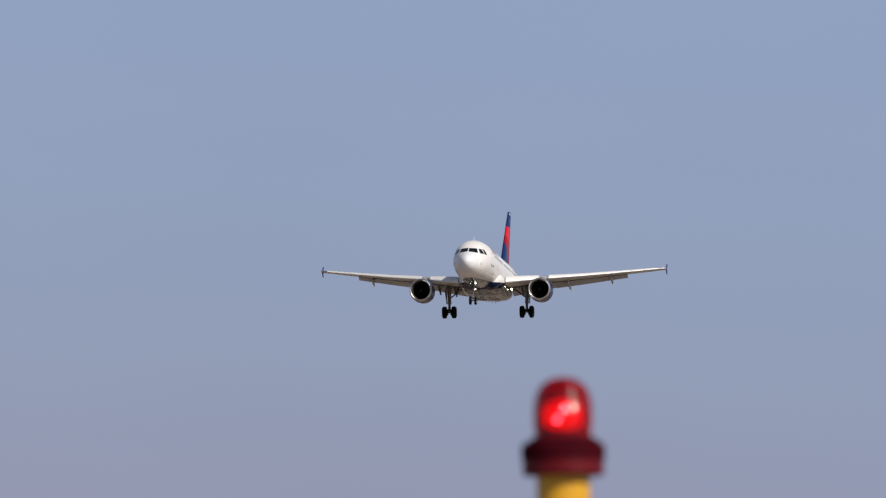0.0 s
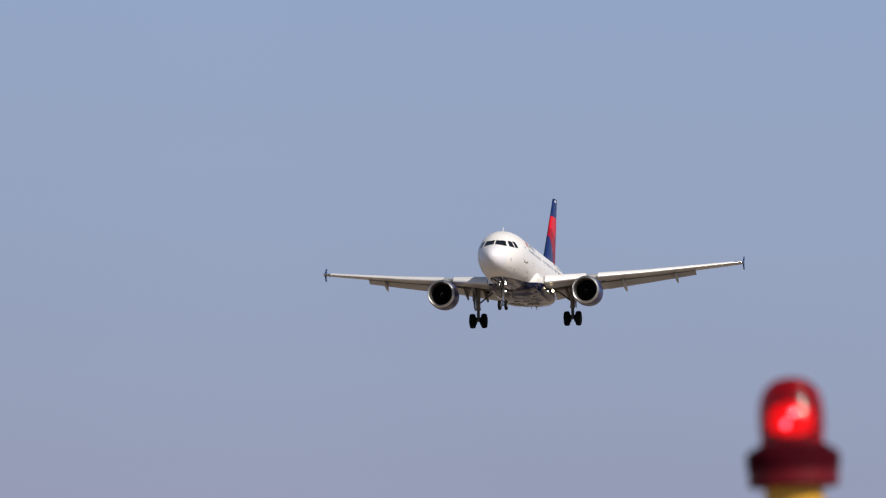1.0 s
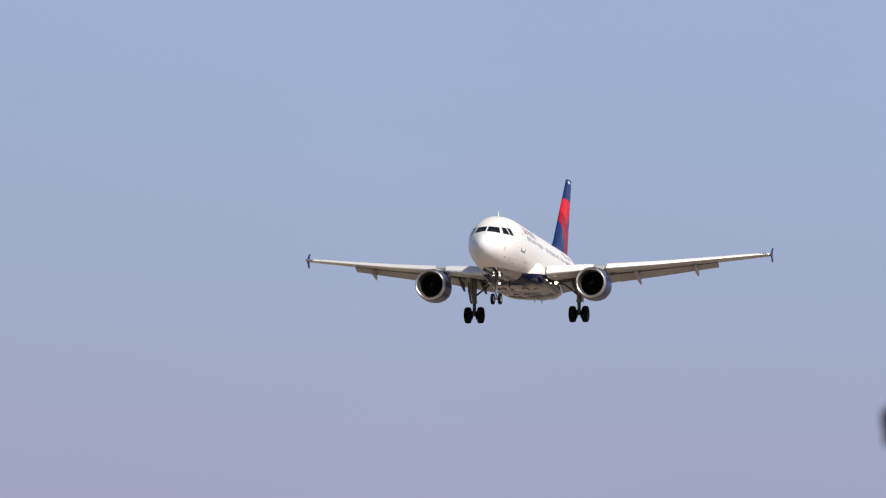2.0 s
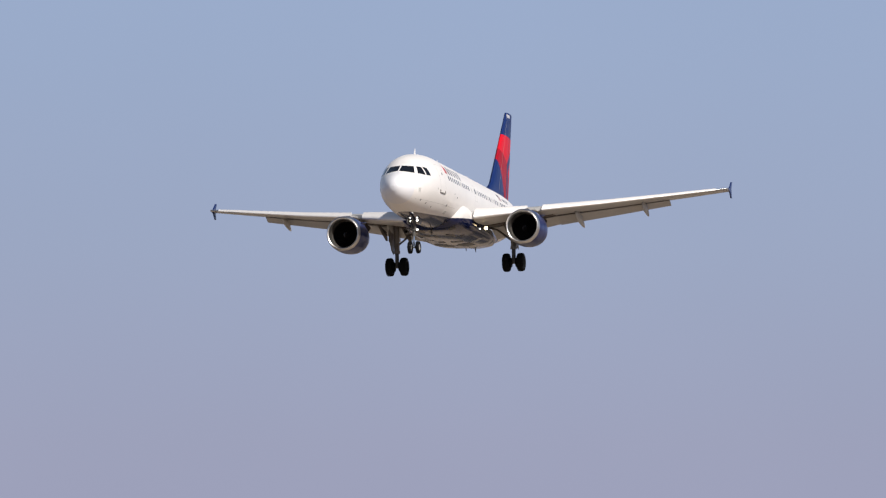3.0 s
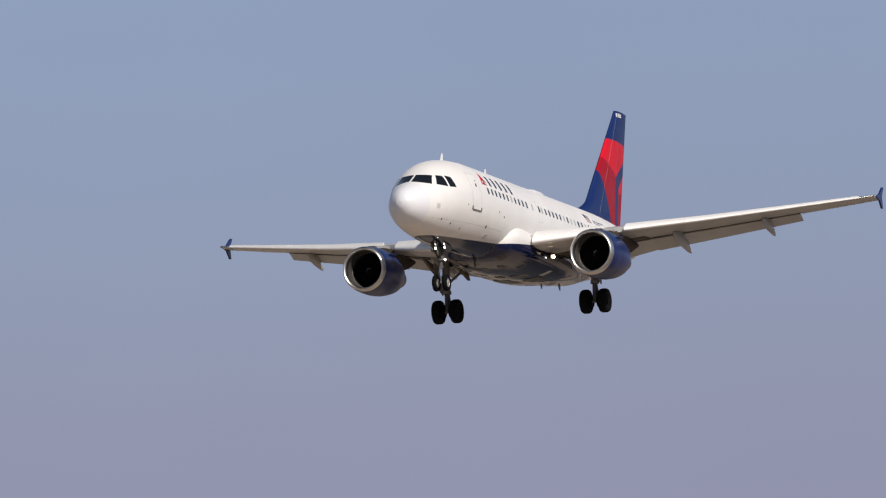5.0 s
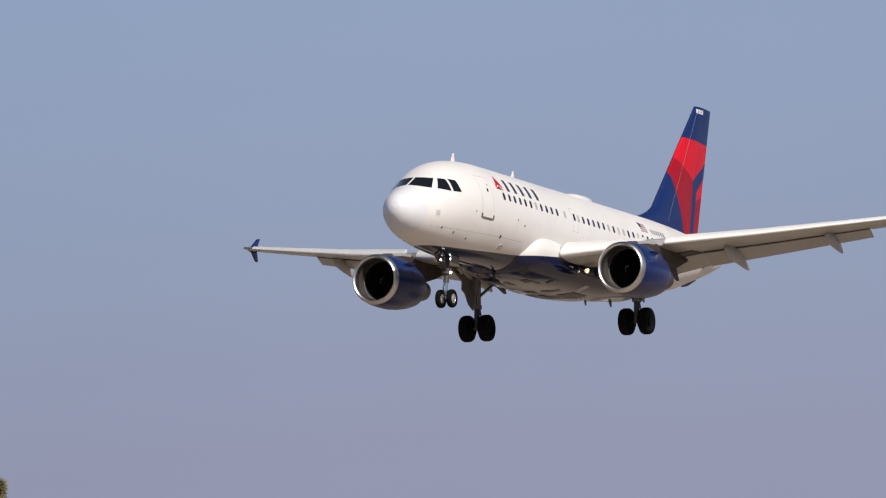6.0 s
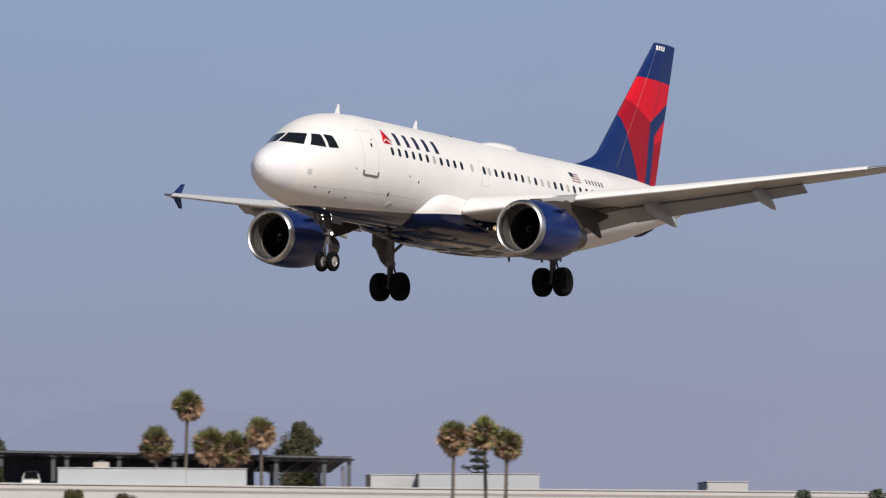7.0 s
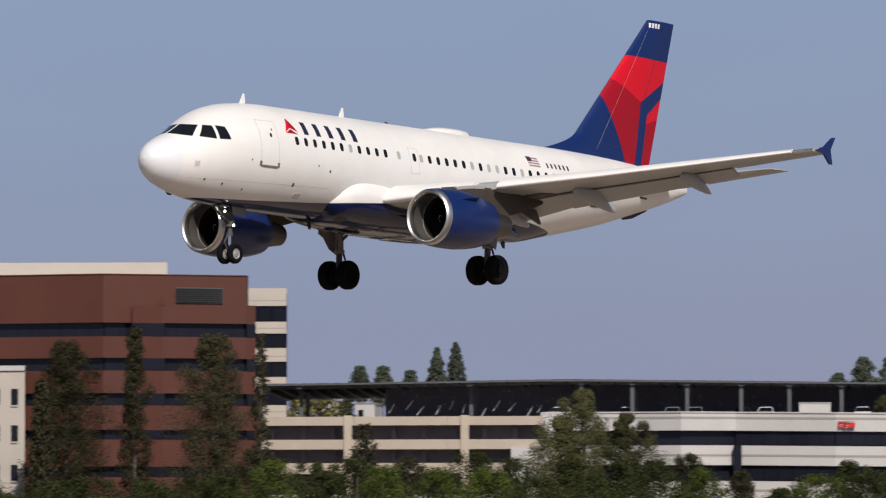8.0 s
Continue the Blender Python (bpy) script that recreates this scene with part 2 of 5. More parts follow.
M = {
    "hull": hull_paint(),
    "white": mat("white_paint", (0.805, 0.776, 0.752), 0.25, vary=0.04, scale=0.8, fine=8, coat=0.4),
    "wing": mat("wing_grey", (0.395, 0.388, 0.38), 0.38, vary=0.09, scale=0.9, fine=7, coat=0.2),
    "metal": mat("bare_aluminium", (0.64, 0.63, 0.62), 0.36, 1.0, vary=0.06, scale=2, fine=20),
    "blue": mat("dark_blue_paint", (0.006, 0.020, 0.108), 0.32, vary=0.14, scale=1, fine=5, coat=0.06, spec=0.35),
    "fin_blue": mat("fin_blue_paint", (0.008, 0.024, 0.116), 0.40, vary=0.10, scale=1, fine=9, spec=0.2),
    "red": mat("red_paint", (0.62, 0.008, 0.022), 0.45, vary=0.06, scale=1, fine=9, spec=0.15),
    "dark_red": mat("dark_red_paint", (0.33, 0.006, 0.018), 0.45, vary=0.06, scale=1, fine=9, spec=0.15),
    "pane": mat("dark_glass", (0.008, 0.009, 0.011), 0.06, vary=0.1, coat=0.3),
    "shade": mat("closed_window_shade", (0.42, 0.41, 0.39), 0.3),
    "flag_red": mat("faded_flag_red", (0.30, 0.13, 0.14), 0.5),
    "flag_blue": mat("faded_flag_blue", (0.035, 0.035, 0.06), 0.5),
    # grime and reflected ground tones put into one blotchy colour
    "blot": mat("belly_blot", (0.10, 0.085, 0.07), 0.45, vary=0.5, scale=1.3, fine=7),
    "line": mat("panel_line_grey", (0.55, 0.54, 0.52), 0.5),
    "dark": mat("dark_metal", (0.035, 0.034, 0.034), 0.4, 0.5, vary=0.25, scale=4, fine=25),
    "gear": mat("gear_paint", (0.17, 0.155, 0.142), 0.5, 0.1, vary=0.2, scale=3, fine=22),
    # underwing shade put into the colour of coves, brackets and pylon
    "cove": mat("shade_dark_cove", (0.060, 0.047, 0.038), 0.6, 0.1, vary=0.3, scale=2, fine=14),
    "steel": mat("gear_steel", (0.075, 0.07, 0.065), 0.65, 0.1, vary=0.2, scale=5, fine=25),
    "chrome": mat("polished_oleo", (0.75, 0.75, 0.75), 0.12, 1.0, vary=0.05),
    "rim": mat("wheel_rim", (0.42, 0.41, 0.40), 0.35, 0.4, vary=0.12, scale=8),
    "tyre": mat("tyre_rubber", (0.007, 0.007, 0.0075), 0.9, vary=0.2, scale=6, fine=40, bump=0.004, spec=0.06),
    # near-black: shade deep in the intake put into the liner's colour
    "duct_shade": mat("intake_liner", (0.014, 0.012, 0.011), 0.6, vary=0.15, scale=3),
    "liner": mat("grey_intake_liner", (0.085, 0.078, 0.072), 0.5, 0.2, vary=0.15, scale=3),
    "blade": mat("fan_blade", (0.007, 0.0065, 0.0065), 0.8, 0.0, vary=0.15, spec=0.06),
    "lamp": mat("lamp_glow", (1.0, 0.97, 0.90), 0.2, vary=0.0, glow=6.0),
    "warm_lamp": mat("landing_lamp_glow", (1.0, 0.76, 0.44), 0.2, vary=0.0, glow=24.0),
    "hot": mat("exhaust_metal", (0.11, 0.10, 0.095), 0.42, 0.8, vary=0.2),
    "ink": mat("dark_lettering_blue", (0.016, 0.020, 0.050), 0.35),
    # beacon
    "red_glass": None,
    "red_enamel": mat("red_enamel", (0.13, 0.004, 0.009), 0.5, vary=0.2, scale=14, fine=60, spec=0.2),
    # the collar's red made darker: shade on its upper part painted in
    "shaded_flange": mat("shaded_enamel", (0.050, 0.003, 0.007), 0.7, vary=0.2, scale=14, fine=60, spec=0.03),
    # scattered lamp light in the dome, put in as an emitting body
    "dome_glow": mat("red_dome_glow", (0.75, 0.0, 0.006), 0.4, vary=0.0, glow=1.7),
    "yellow": mat("yellow_paint", (0.72, 0.36, 0.012), 0.4, vary=0.12, scale=12, fine=70, coat=0.1),
    "red_lamp": mat("red_lamp_glow", (1.0, 0.42, 0.38), 0.3, vary=0.0, glow=22.0),
    # background
    "brick": mat("red_brown_panel", (0.082, 0.022, 0.0125), 0.7, vary=0.10, scale=0.25, fine=4, rand=0.05),
    "cream": mat("cream_concrete", (0.48, 0.40, 0.325), 0.8, vary=0.10, scale=0.3, fine=4),
    "plaster": mat("white_plaster", (0.505, 0.485, 0.472), 0.75, vary=0.07, scale=0.3, fine=4),
    "stone": mat("pale_stone_panel", (0.49, 0.435, 0.38), 0.75, vary=0.08, scale=0.3, fine=4, rand=0.04),
    "glass": mat("dark_window_band", (0.012, 0.013, 0.021), 0.12, vary=0.15, scale=0.4, rand=0.06, spec=0.25),
    "unit": mat("pale_grey_cladding", (0.445, 0.46, 0.475), 0.6, vary=0.05, scale=0.4, fine=4),
    # shade under decks and canopy, put into a dark bluish colour
    "void": mat("deck_shade_tone", (0.19, 0.185, 0.235), 0.9, vary=0.2, scale=0.5),
    "solar": mat("solar_panel", (0.020, 0.022, 0.038), 0.7, vary=0.2, scale=0.6, spec=0.08),
    "post": mat("galvanised_post", (0.085, 0.088, 0.095), 0.6, 0.1, vary=0.12),
    "roof": mat("roof_gravel", (0.40, 0.38, 0.35), 0.9, vary=0.15, scale=0.5, fine=9),
    "galvanised": mat("bright_galvanised_steel", (0.50, 0.50, 0.52), 0.45, 0.3, vary=0.12),
    "trim": mat("grey_trim", (0.30, 0.28, 0.26), 0.7, vary=0.1),
    "red_sign": mat("red_sign", (0.60, 0.02, 0.03), 0.4, vary=0.03),
    "ground": None,
    "bark": mat("bark", (0.115, 0.095, 0.078), 0.9, vary=0.25, scale=2, fine=12, bump=0.02),
    "frond": mat("palm_frond_green", (0.14, 0.145, 0.053), 0.55, vary=0.3, scale=1.2, fine=9, rand=0.5),
    "dead": mat("dead_palm_frond", (0.345, 0.22, 0.135), 0.8, vary=0.3, scale=1.2, fine=9, rand=0.5),
    "leaf": mat("tree_leaf", (0.034, 0.040, 0.013), 0.7, vary=0.26, scale=0.8, fine=8, rand=0.4, spec=0.1),
    # conifer leaf lightened and greyed to paint in the distance haze
    "leaf_hazed": mat("hazed_conifer_leaf", (0.066, 0.078, 0.055), 0.8, vary=0.2, scale=0.8, fine=8, rand=0.35, spec=0.1),
    "leaf_grey": mat("grey_green_leaf", (0.040, 0.037, 0.019), 0.7, vary=0.22, scale=0.8, fine=8, rand=0.4, spec=0.1),
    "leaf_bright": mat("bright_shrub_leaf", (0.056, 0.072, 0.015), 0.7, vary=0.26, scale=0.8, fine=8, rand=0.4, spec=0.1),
    "leaf_light": mat("pale_olive_leaf", (0.085, 0.080, 0.045), 0.8, vary=0.26, scale=0.8, fine=8, rand=0.4, spec=0.1),
    "leaf_rust": mat("reddish_brown_leaf", (0.074, 0.049, 0.030), 0.75, vary=0.28, scale=0.8, fine=8, rand=0.45, spec=0.1),
    "leaf_yellow": mat("yellowish_dry_leaf", (0.17, 0.15, 0.06), 0.8, vary=0.3, scale=0.8, fine=8, rand=0.4, spec=0.1),
    "leaf_olive": mat("olive_street_leaf", (0.070, 0.069, 0.030), 0.75, vary=0.28, scale=0.8, fine=8, rand=0.4, spec=0.1),
    "hill": None,
    "car_white": mat("white_car_paint", (0.7, 0.7, 0.7), 0.25, coat=0.5),
    "car_silver": mat("silver_car_paint", (0.33, 0.34, 0.36), 0.3, 0.4, coat=0.5),
    "car_dark": mat("dark_car_paint", (0.03, 0.03, 0.035), 0.25, coat=0.5),
}


def red_glass():
    m = bpy.data.materials.new("red_glass")
    m.use_nodes = True
    nt = m.node_tree
    b = nt.nodes["Principled BSDF"]
    b.inputs["Base Color"].default_value = (0.72, 0.006, 0.018, 1)
    b.inputs["Transmission Weight"].default_value = 0.85
    b.inputs["Roughness"].default_value = 0.12
    b.inputs["IOR"].default_value = 1.45
    tex = nt.nodes.new("ShaderNodeTexWave")
    tex.bands_direction = "Z"
    tex.inputs["Scale"].default_value = 22.0
    coord = nt.nodes.new("ShaderNodeTexCoord")
    nt.links.new(coord.outputs["Object"], tex.inputs["Vector"])
    bp = nt.nodes.new("ShaderNodeBump")
    bp.inputs["Strength"].default_value, bp.inputs["Distance"].default_value = 0.35, 0.004
    nt.links.new(tex.outputs["Fac"], bp.inputs["Height"])
    nt.links.new(bp.outputs[0], b.inputs["Normal"])
    return m


M["red_glass"] = red_glass()


def airfield_ground():
    """Dry grass and pale earth, with dark tarred stretches between."""
    m = mat("dry_grass_ground", (0.385, 0.295, 0.215), 0.95, vary=0.35, scale=0.02, fine=0.6)
    nt = m.node_tree
    b = nt.nodes["Principled BSDF"]
    grass = b.inputs["Base Color"].links[0].from_socket
    coord = nt.nodes.new("ShaderNodeTexCoord")
    tex = nt.nodes.new("ShaderNodeTexNoise")
    tex.inputs["Scale"].default_value, tex.inputs["Detail"].default_value = 0.022, 3.0
    nt.links.new(coord.outputs["Object"], tex.inputs["Vector"])
    edge = nt.nodes.new("ShaderNodeMapRange")
    edge.inputs["From Min"].default_value, edge.inputs["From Max"].default_value = 0.505, 0.52
    nt.links.new(tex.outputs["Fac"], edge.inputs["Value"])
    mix = nt.nodes.new("ShaderNodeMix")
    mix.data_type = "RGBA"
    nt.links.new(edge.outputs["Result"], mix.inputs["Factor"])
    nt.links.new(grass, mix.inputs[6])
    mix.inputs[7].default_value = (0.055, 0.052, 0.05, 1)
    nt.links.new(mix.outputs[2], b.inputs["Base Color"])
    return m


M["ground"] = airfield_ground()


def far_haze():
    """A hill so far off that only haze shows, painted as a glow."""
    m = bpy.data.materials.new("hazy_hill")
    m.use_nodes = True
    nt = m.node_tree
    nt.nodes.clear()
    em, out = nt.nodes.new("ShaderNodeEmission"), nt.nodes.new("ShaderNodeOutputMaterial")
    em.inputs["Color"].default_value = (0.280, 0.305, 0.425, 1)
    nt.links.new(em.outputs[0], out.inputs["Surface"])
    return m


M["hill"] = far_haze()


# ---- building blocks ----
def thing(name, label, category, m=None, group="", kind=""):
    ob = new(name)
    if m is not None:
        ob.matrix_basis = m
    return tagged(ob, label, category, group, kind)


def part(name, data, material, parent, label="", smooth=False, kind=""):
    """Links a mesh as one part under a thing or a part. data: a bmesh, or (vertices, faces)."""
    me = bpy.data.meshes.new(name)
    if isinstance(data, tuple):
        me.from_pydata([tuple(v) for v in data[0]], [], data[1])
    else:
        data.to_mesh(me)
        data.free()
    for one in material if isinstance(material, (list, tuple)) else [material]:
        me.materials.append(one)
    if smooth:
        me.polygons.foreach_set("use_smooth", [True] * len(me.polygons))
        me.set_sharp_from_angle(angle=radians(42))
    me.update()
    ob = new(name, me)
    if parent is not None:
        ob.parent = parent
    return tagged(ob, label, kind=kind)


def join(*lots):
    vs, fs = [], []
    for v, f in lots:
        n = len(vs)
        vs += [tuple(a) for a in v]
        fs += [tuple(i + n for i in a) for a in f]
    return vs, fs


def loft(rings, cap=True, closed=True):
    """Skin over rings of equal count."""
    n = len(rings[0])
    vs = [tuple(p) for r in rings for p in r]
    fs = []
    for i in range(len(rings) - 1):
        for j in range(n if closed else n - 1):
            a, b = i * n + j, i * n + (j + 1) % n
            fs.append((a, b, b + n, a + n))
    if cap:
        fs.append(tuple(range(n - 1, -1, -1)))
        fs.append(tuple(range((len(rings) - 1) * n, len(rings) * n)))
    return vs, fs


def box(x0, x1, y0, y1, z0, z1):
    v = [(x, y, z) for z in (z0, z1) for x, y in ((x0, y0), (x1, y0), (x1, y1), (x0, y1))]
    return v, [(3, 2, 1, 0), (4, 5, 6, 7), (0, 1, 5, 4), (1, 2, 6, 5), (2, 3, 7, 6), (3, 0, 4, 7)]


def bevel_box(x0, x1, y0, y1, z0, z1, r=0.02):
    bm = bmesh.new()
    v, f = box(x0, x1, y0, y1, z0, z1)
    vs = [bm.verts.new(p) for p in v]
    for a in f:
        bm.faces.new([vs[i] for i in a])
    bmesh.ops.bevel(bm, geom=bm.edges[:], offset=r, segments=2, affect="EDGES")
    return bm


def rod(a, b, r0, r1=None, n=12):
    """A round bar from a to b."""
    a, b = Vector(a), Vector(b)
    r1 = r0 if r1 is None else r1
    q = (b - a).to_track_quat("Z", "Y")
    rings = [[p + q @ Vector((r * math.cos(2 * math.pi * k / n), r * math.sin(2 * math.pi * k / n), 0)) for k in range(n)]
             for p, r in ((a, r0), (b, r1))]
    return loft(rings)


def turned(profile, axis, centre, n=40, cap=False):
    """A body of revolution: profile of (along, radius) about the axis 'x', 'y' or 'z' through the centre."""
    rings = []
    for d, r in profile:
        ring = []
        for k in range(n):
            a = 2 * math.pi * k / n
            c, s = r * math.cos(a), r * math.sin(a)
            off = {"x": (d, c, s), "y": (s, d, c), "z": (c, s, d)}[axis]
            ring.append(tuple(centre[i] + off[i] for i in range(3)))
        rings.append(ring)
    return loft(rings, cap)


def slab(outline, axis, d0, d1):
    """A plate: a flat outline of two coordinates, given thickness along the axis."""
    def at(p, d):
        return {"x": (d, p[0], p[1]), "y": (p[0], d, p[1]), "z": (p[0], p[1], d)}[axis]
    return loft([[at(p, d0) for p in outline], [at(p, d1) for p in outline]])
# ---- the airliner ----
# Own metres: x forward (nose tip at 0), y to its left wing, z up from the hull's axis. s is the distance aft of the nose.
HULL = ((0, -.55, -.56, .01), (.06, -.32, -.79, .24), (.15, -.18, -.94, .37), (.4, .06, -1.20, .62), (.8, .29, -1.42, .88), (1.3, .53, -1.60, 1.10),
        (1.8, .82, -1.73, 1.28), (2.4, 1.22, -1.84, 1.46), (3.0, 1.55, -1.92, 1.60), (3.6, 1.76, -1.97, 1.71), (4.4, 1.93, -2.02, 1.82),
        (5.4, 2.03, -2.06, 1.92), (6.4, 2.07, -2.07, 1.965), (7.4, 2.07, -2.07, 1.975), (20.5, 2.07, -2.07, 1.975), (22, 2.07, -2.0, 1.96),
        (24, 2.07, -1.63, 1.88), (26, 2.05, -1.22, 1.68), (28, 2.0, -.77, 1.38), (30, 1.9, -.23, 1.0), (31.5, 1.75, .18, .68), (33, 1.5, .64, .38), (33.8, 1.35, .92, .2))
HX = np.array(HULL)
# belly fairing: s, half width, lowest, highest
FAIRING = ((9.3, 1.25, -1.75, -.95), (9.55, 1.70, -2.05, -.42), (10.0, 1.99, -2.2, -.08), (10.7, 2.12, -2.28, .02), (11.5, 2.19, -2.36, -.04), (13.0, 2.24, -2.42, -.30), (15.5, 2.24, -2.45, -.60), (17.5, 2.20, -2.42, -.75), (18.8, 2.06, -2.32, -.9), (20.0, 1.80, -2.18, -1.2), (21.2, 1.30, -2.06, -1.6))


def smooth_at(s, col):
    """Monotone cubic through the hull's stations."""
    x, y = HX[:, 0], HX[:, col]
    i = int(min(max(np.searchsorted(x, s) - 1, 0), len(x) - 2))
    h = x[1:] - x[:-1]
    d = (y[1:] - y[:-1]) / h

    def slope(k):
        if k == 0:
            return d[0]
        if k == len(x) - 1:
            return d[-1]
        if d[k - 1] * d[k] <= 0:
            return 0.0
        w1, w2 = 2 * h[k] + h[k - 1], h[k] + 2 * h[k - 1]
        return (w1 + w2) / (w1 / d[k - 1] + w2 / d[k])
    u = (s - x[i]) / h[i]
    m0, m1 = slope(i) * h[i], slope(i + 1) * h[i]
    return float((2 * u**3 - 3 * u**2 + 1) * y[i] + (u**3 - 2 * u**2 + u) * m0 + (-2 * u**3 + 3 * u**2) * y[i + 1] + (u**3 - u**2) * m1)


def hull_at(s):
    """Half width, middle height and half height of the hull at s."""
    top, bottom, half = smooth_at(s, 1), smooth_at(s, 2), smooth_at(s, 3)
    return half, (top + bottom) / 2, (top - bottom) / 2


def skin(s, z, side=1, lift=0.0):
    """The place on the hull's skin at s and z."""
    half, mid, high = hull_at(s)
    u = max(-0.999, min(0.999, (z - mid) / high))
    y = half * math.sqrt(1 - u * u)
    n = Vector((0, y / half**2, (z - mid) / high**2)).normalized()
    return Vector((-s, side * (y + n.y * lift), z + n.z * lift))


def nose_skin(y, z, lift=0.0):
    """The place on the nose's skin seen from ahead at y and z."""
    lo, hi = 0.01, 5.0
    for _ in range(40):
        s = (lo + hi) / 2
        half, mid, high = hull_at(s)
        inside = (y / half) ** 2 + ((z - mid) / high) ** 2 < 1
        lo, hi = (lo, s) if inside else (s, hi)
    half, mid, high = hull_at(hi)
    n = Vector((0.55, y / half**2, (z - mid) / high**2)).normalized()
    return Vector((-hi, y, z)) + n * lift


def patch(corners, place, nu=6, nv=4, thick=0.02):
    """A curved plate on the skin: four corners round, each a pair for place()."""
    a, b, c, d = [Vector((*p, 0)) for p in corners]
    outer, inner = [], []
    for j in range(nv + 1):
        for i in range(nu + 1):
            p = (a.lerp(b, i / nu)).lerp(d.lerp(c, i / nu), j / nv)
            outer.append(place(p.x, p.y, thick / 2))
            inner.append(place(p.x, p.y, -thick / 2))
    n = len(outer)
    fs = []
    for j in range(nv):
        for i in range(nu):
            k = j * (nu + 1) + i
            q = (k, k + 1, k + nu + 2, k + nu + 1)
            fs.append(q)
            fs.append(tuple(x + n for x in reversed(q)))
    rim = [i for i in range(nu + 1)] + [j * (nu + 1) + nu for j in range(1, nv + 1)]
    rim += [nv * (nu + 1) + i for i in range(nu - 1, -1, -1)] + [j * (nu + 1) for j in range(nv - 1, 0, -1)]
    for k in range(len(rim)):
        p, q = rim[k], rim[(k + 1) % len(rim)]
        fs.append((q, p, p + n, q + n))
    return outer + inner, fs


def side_patch(s0, s1, z0, z1, side, nu=6, nv=4, thick=0.02):
    return patch(((s0, z0), (s1, z0), (s1, z1), (s0, z1)), lambda s, z, lift: skin(s, z, side, lift), nu, nv, thick)


def oval(s, z, w, h, side, lift):
    """A rounded window pane lying on the skin."""
    n, ring, low = 16, [], []
    for k in range(n):
        a = 2 * math.pi * k / n
        c, t = math.cos(a), math.sin(a)
        p = (s + w / 2 * math.copysign(abs(c) ** 0.6, c), z + h / 2 * math.copysign(abs(t) ** 0.6, t))
        ring.append(skin(*p, side, lift))
        low.append(skin(*p, side, -0.02))
    return loft([low, ring])


# wing: y, leading edge s, chord, height, thickness ratio
WING = ((0.6, 10.85, 6.75, -1.38, .15), (1.98, 11.55, 6.15, -1.20, .15), (4.2, 12.70, 5.15, -.89, .135), (6.4, 13.83, 4.07, -.60, .12),
        (9.6, 15.47, 3.22, -.20, .115), (12.9, 17.16, 2.44, .27, .11), (15.5, 18.50, 1.86, .65, .108), (16.95, 19.25, 1.50, .86, .105))
WX = np.array(WING)


def wing_at(y):
    return [float(np.interp(y, WX[:, 0], WX[:, k])) for k in range(1, 5)]


def foil(u, thick, upper):
    """Half thickness of a cambered section at u of its chord."""
    t = 5 * thick * (0.2969 * math.sqrt(max(u, 0)) - 0.126 * u - 0.3516 * u * u + 0.2843 * u**3 - 0.1036 * u**4)
    camber = 0.018 * math.sin(math.pi * min(u, 1.0))
    return camber + (t if upper else -0.85 * t)


def section(u0, u1, thick, n=12):
    """Outline of the section between two shares of the chord: (u, height) round."""
    us = [u0 + (u1 - u0) * (0.5 - 0.5 * math.cos(math.pi * k / n)) for k in range(n + 1)]
    return [(u, foil(u, thick, True)) for u in us] + [(u, foil(u, thick, False)) for u in reversed(us)]


def wing_piece(ys, u0, u1, side, turn=0.0, back=0.0, drop=0.0, scale=1.0):
    """A lofted piece of wing between two shares of the chord, turned about its front (degrees, trailing edge down) and shifted by shares of the chord."""
    rings = []
    ca, sa = math.cos(radians(turn)), math.sin(radians(turn))
    for y in ys:
        le, c, z, t = wing_at(y)
        pivot = (u0, foil(u0, t, False) * 0.5)
        ring = []
        for u, h in section(u0, u1, t):
            du, dh = (u - pivot[0]) * scale, h - pivot[1]
            uu = pivot[0] + du * ca + dh * sa + back
            hh = pivot[1] - du * sa + dh * ca - drop
            ring.append((-(le + uu * c), side * y, z + hh * c))
        rings.append(ring if side > 0 else ring[::-1])
    return loft(rings)


def spaced(a, b, n):
    return [a + (b - a) * k / n for k in range(n + 1)]


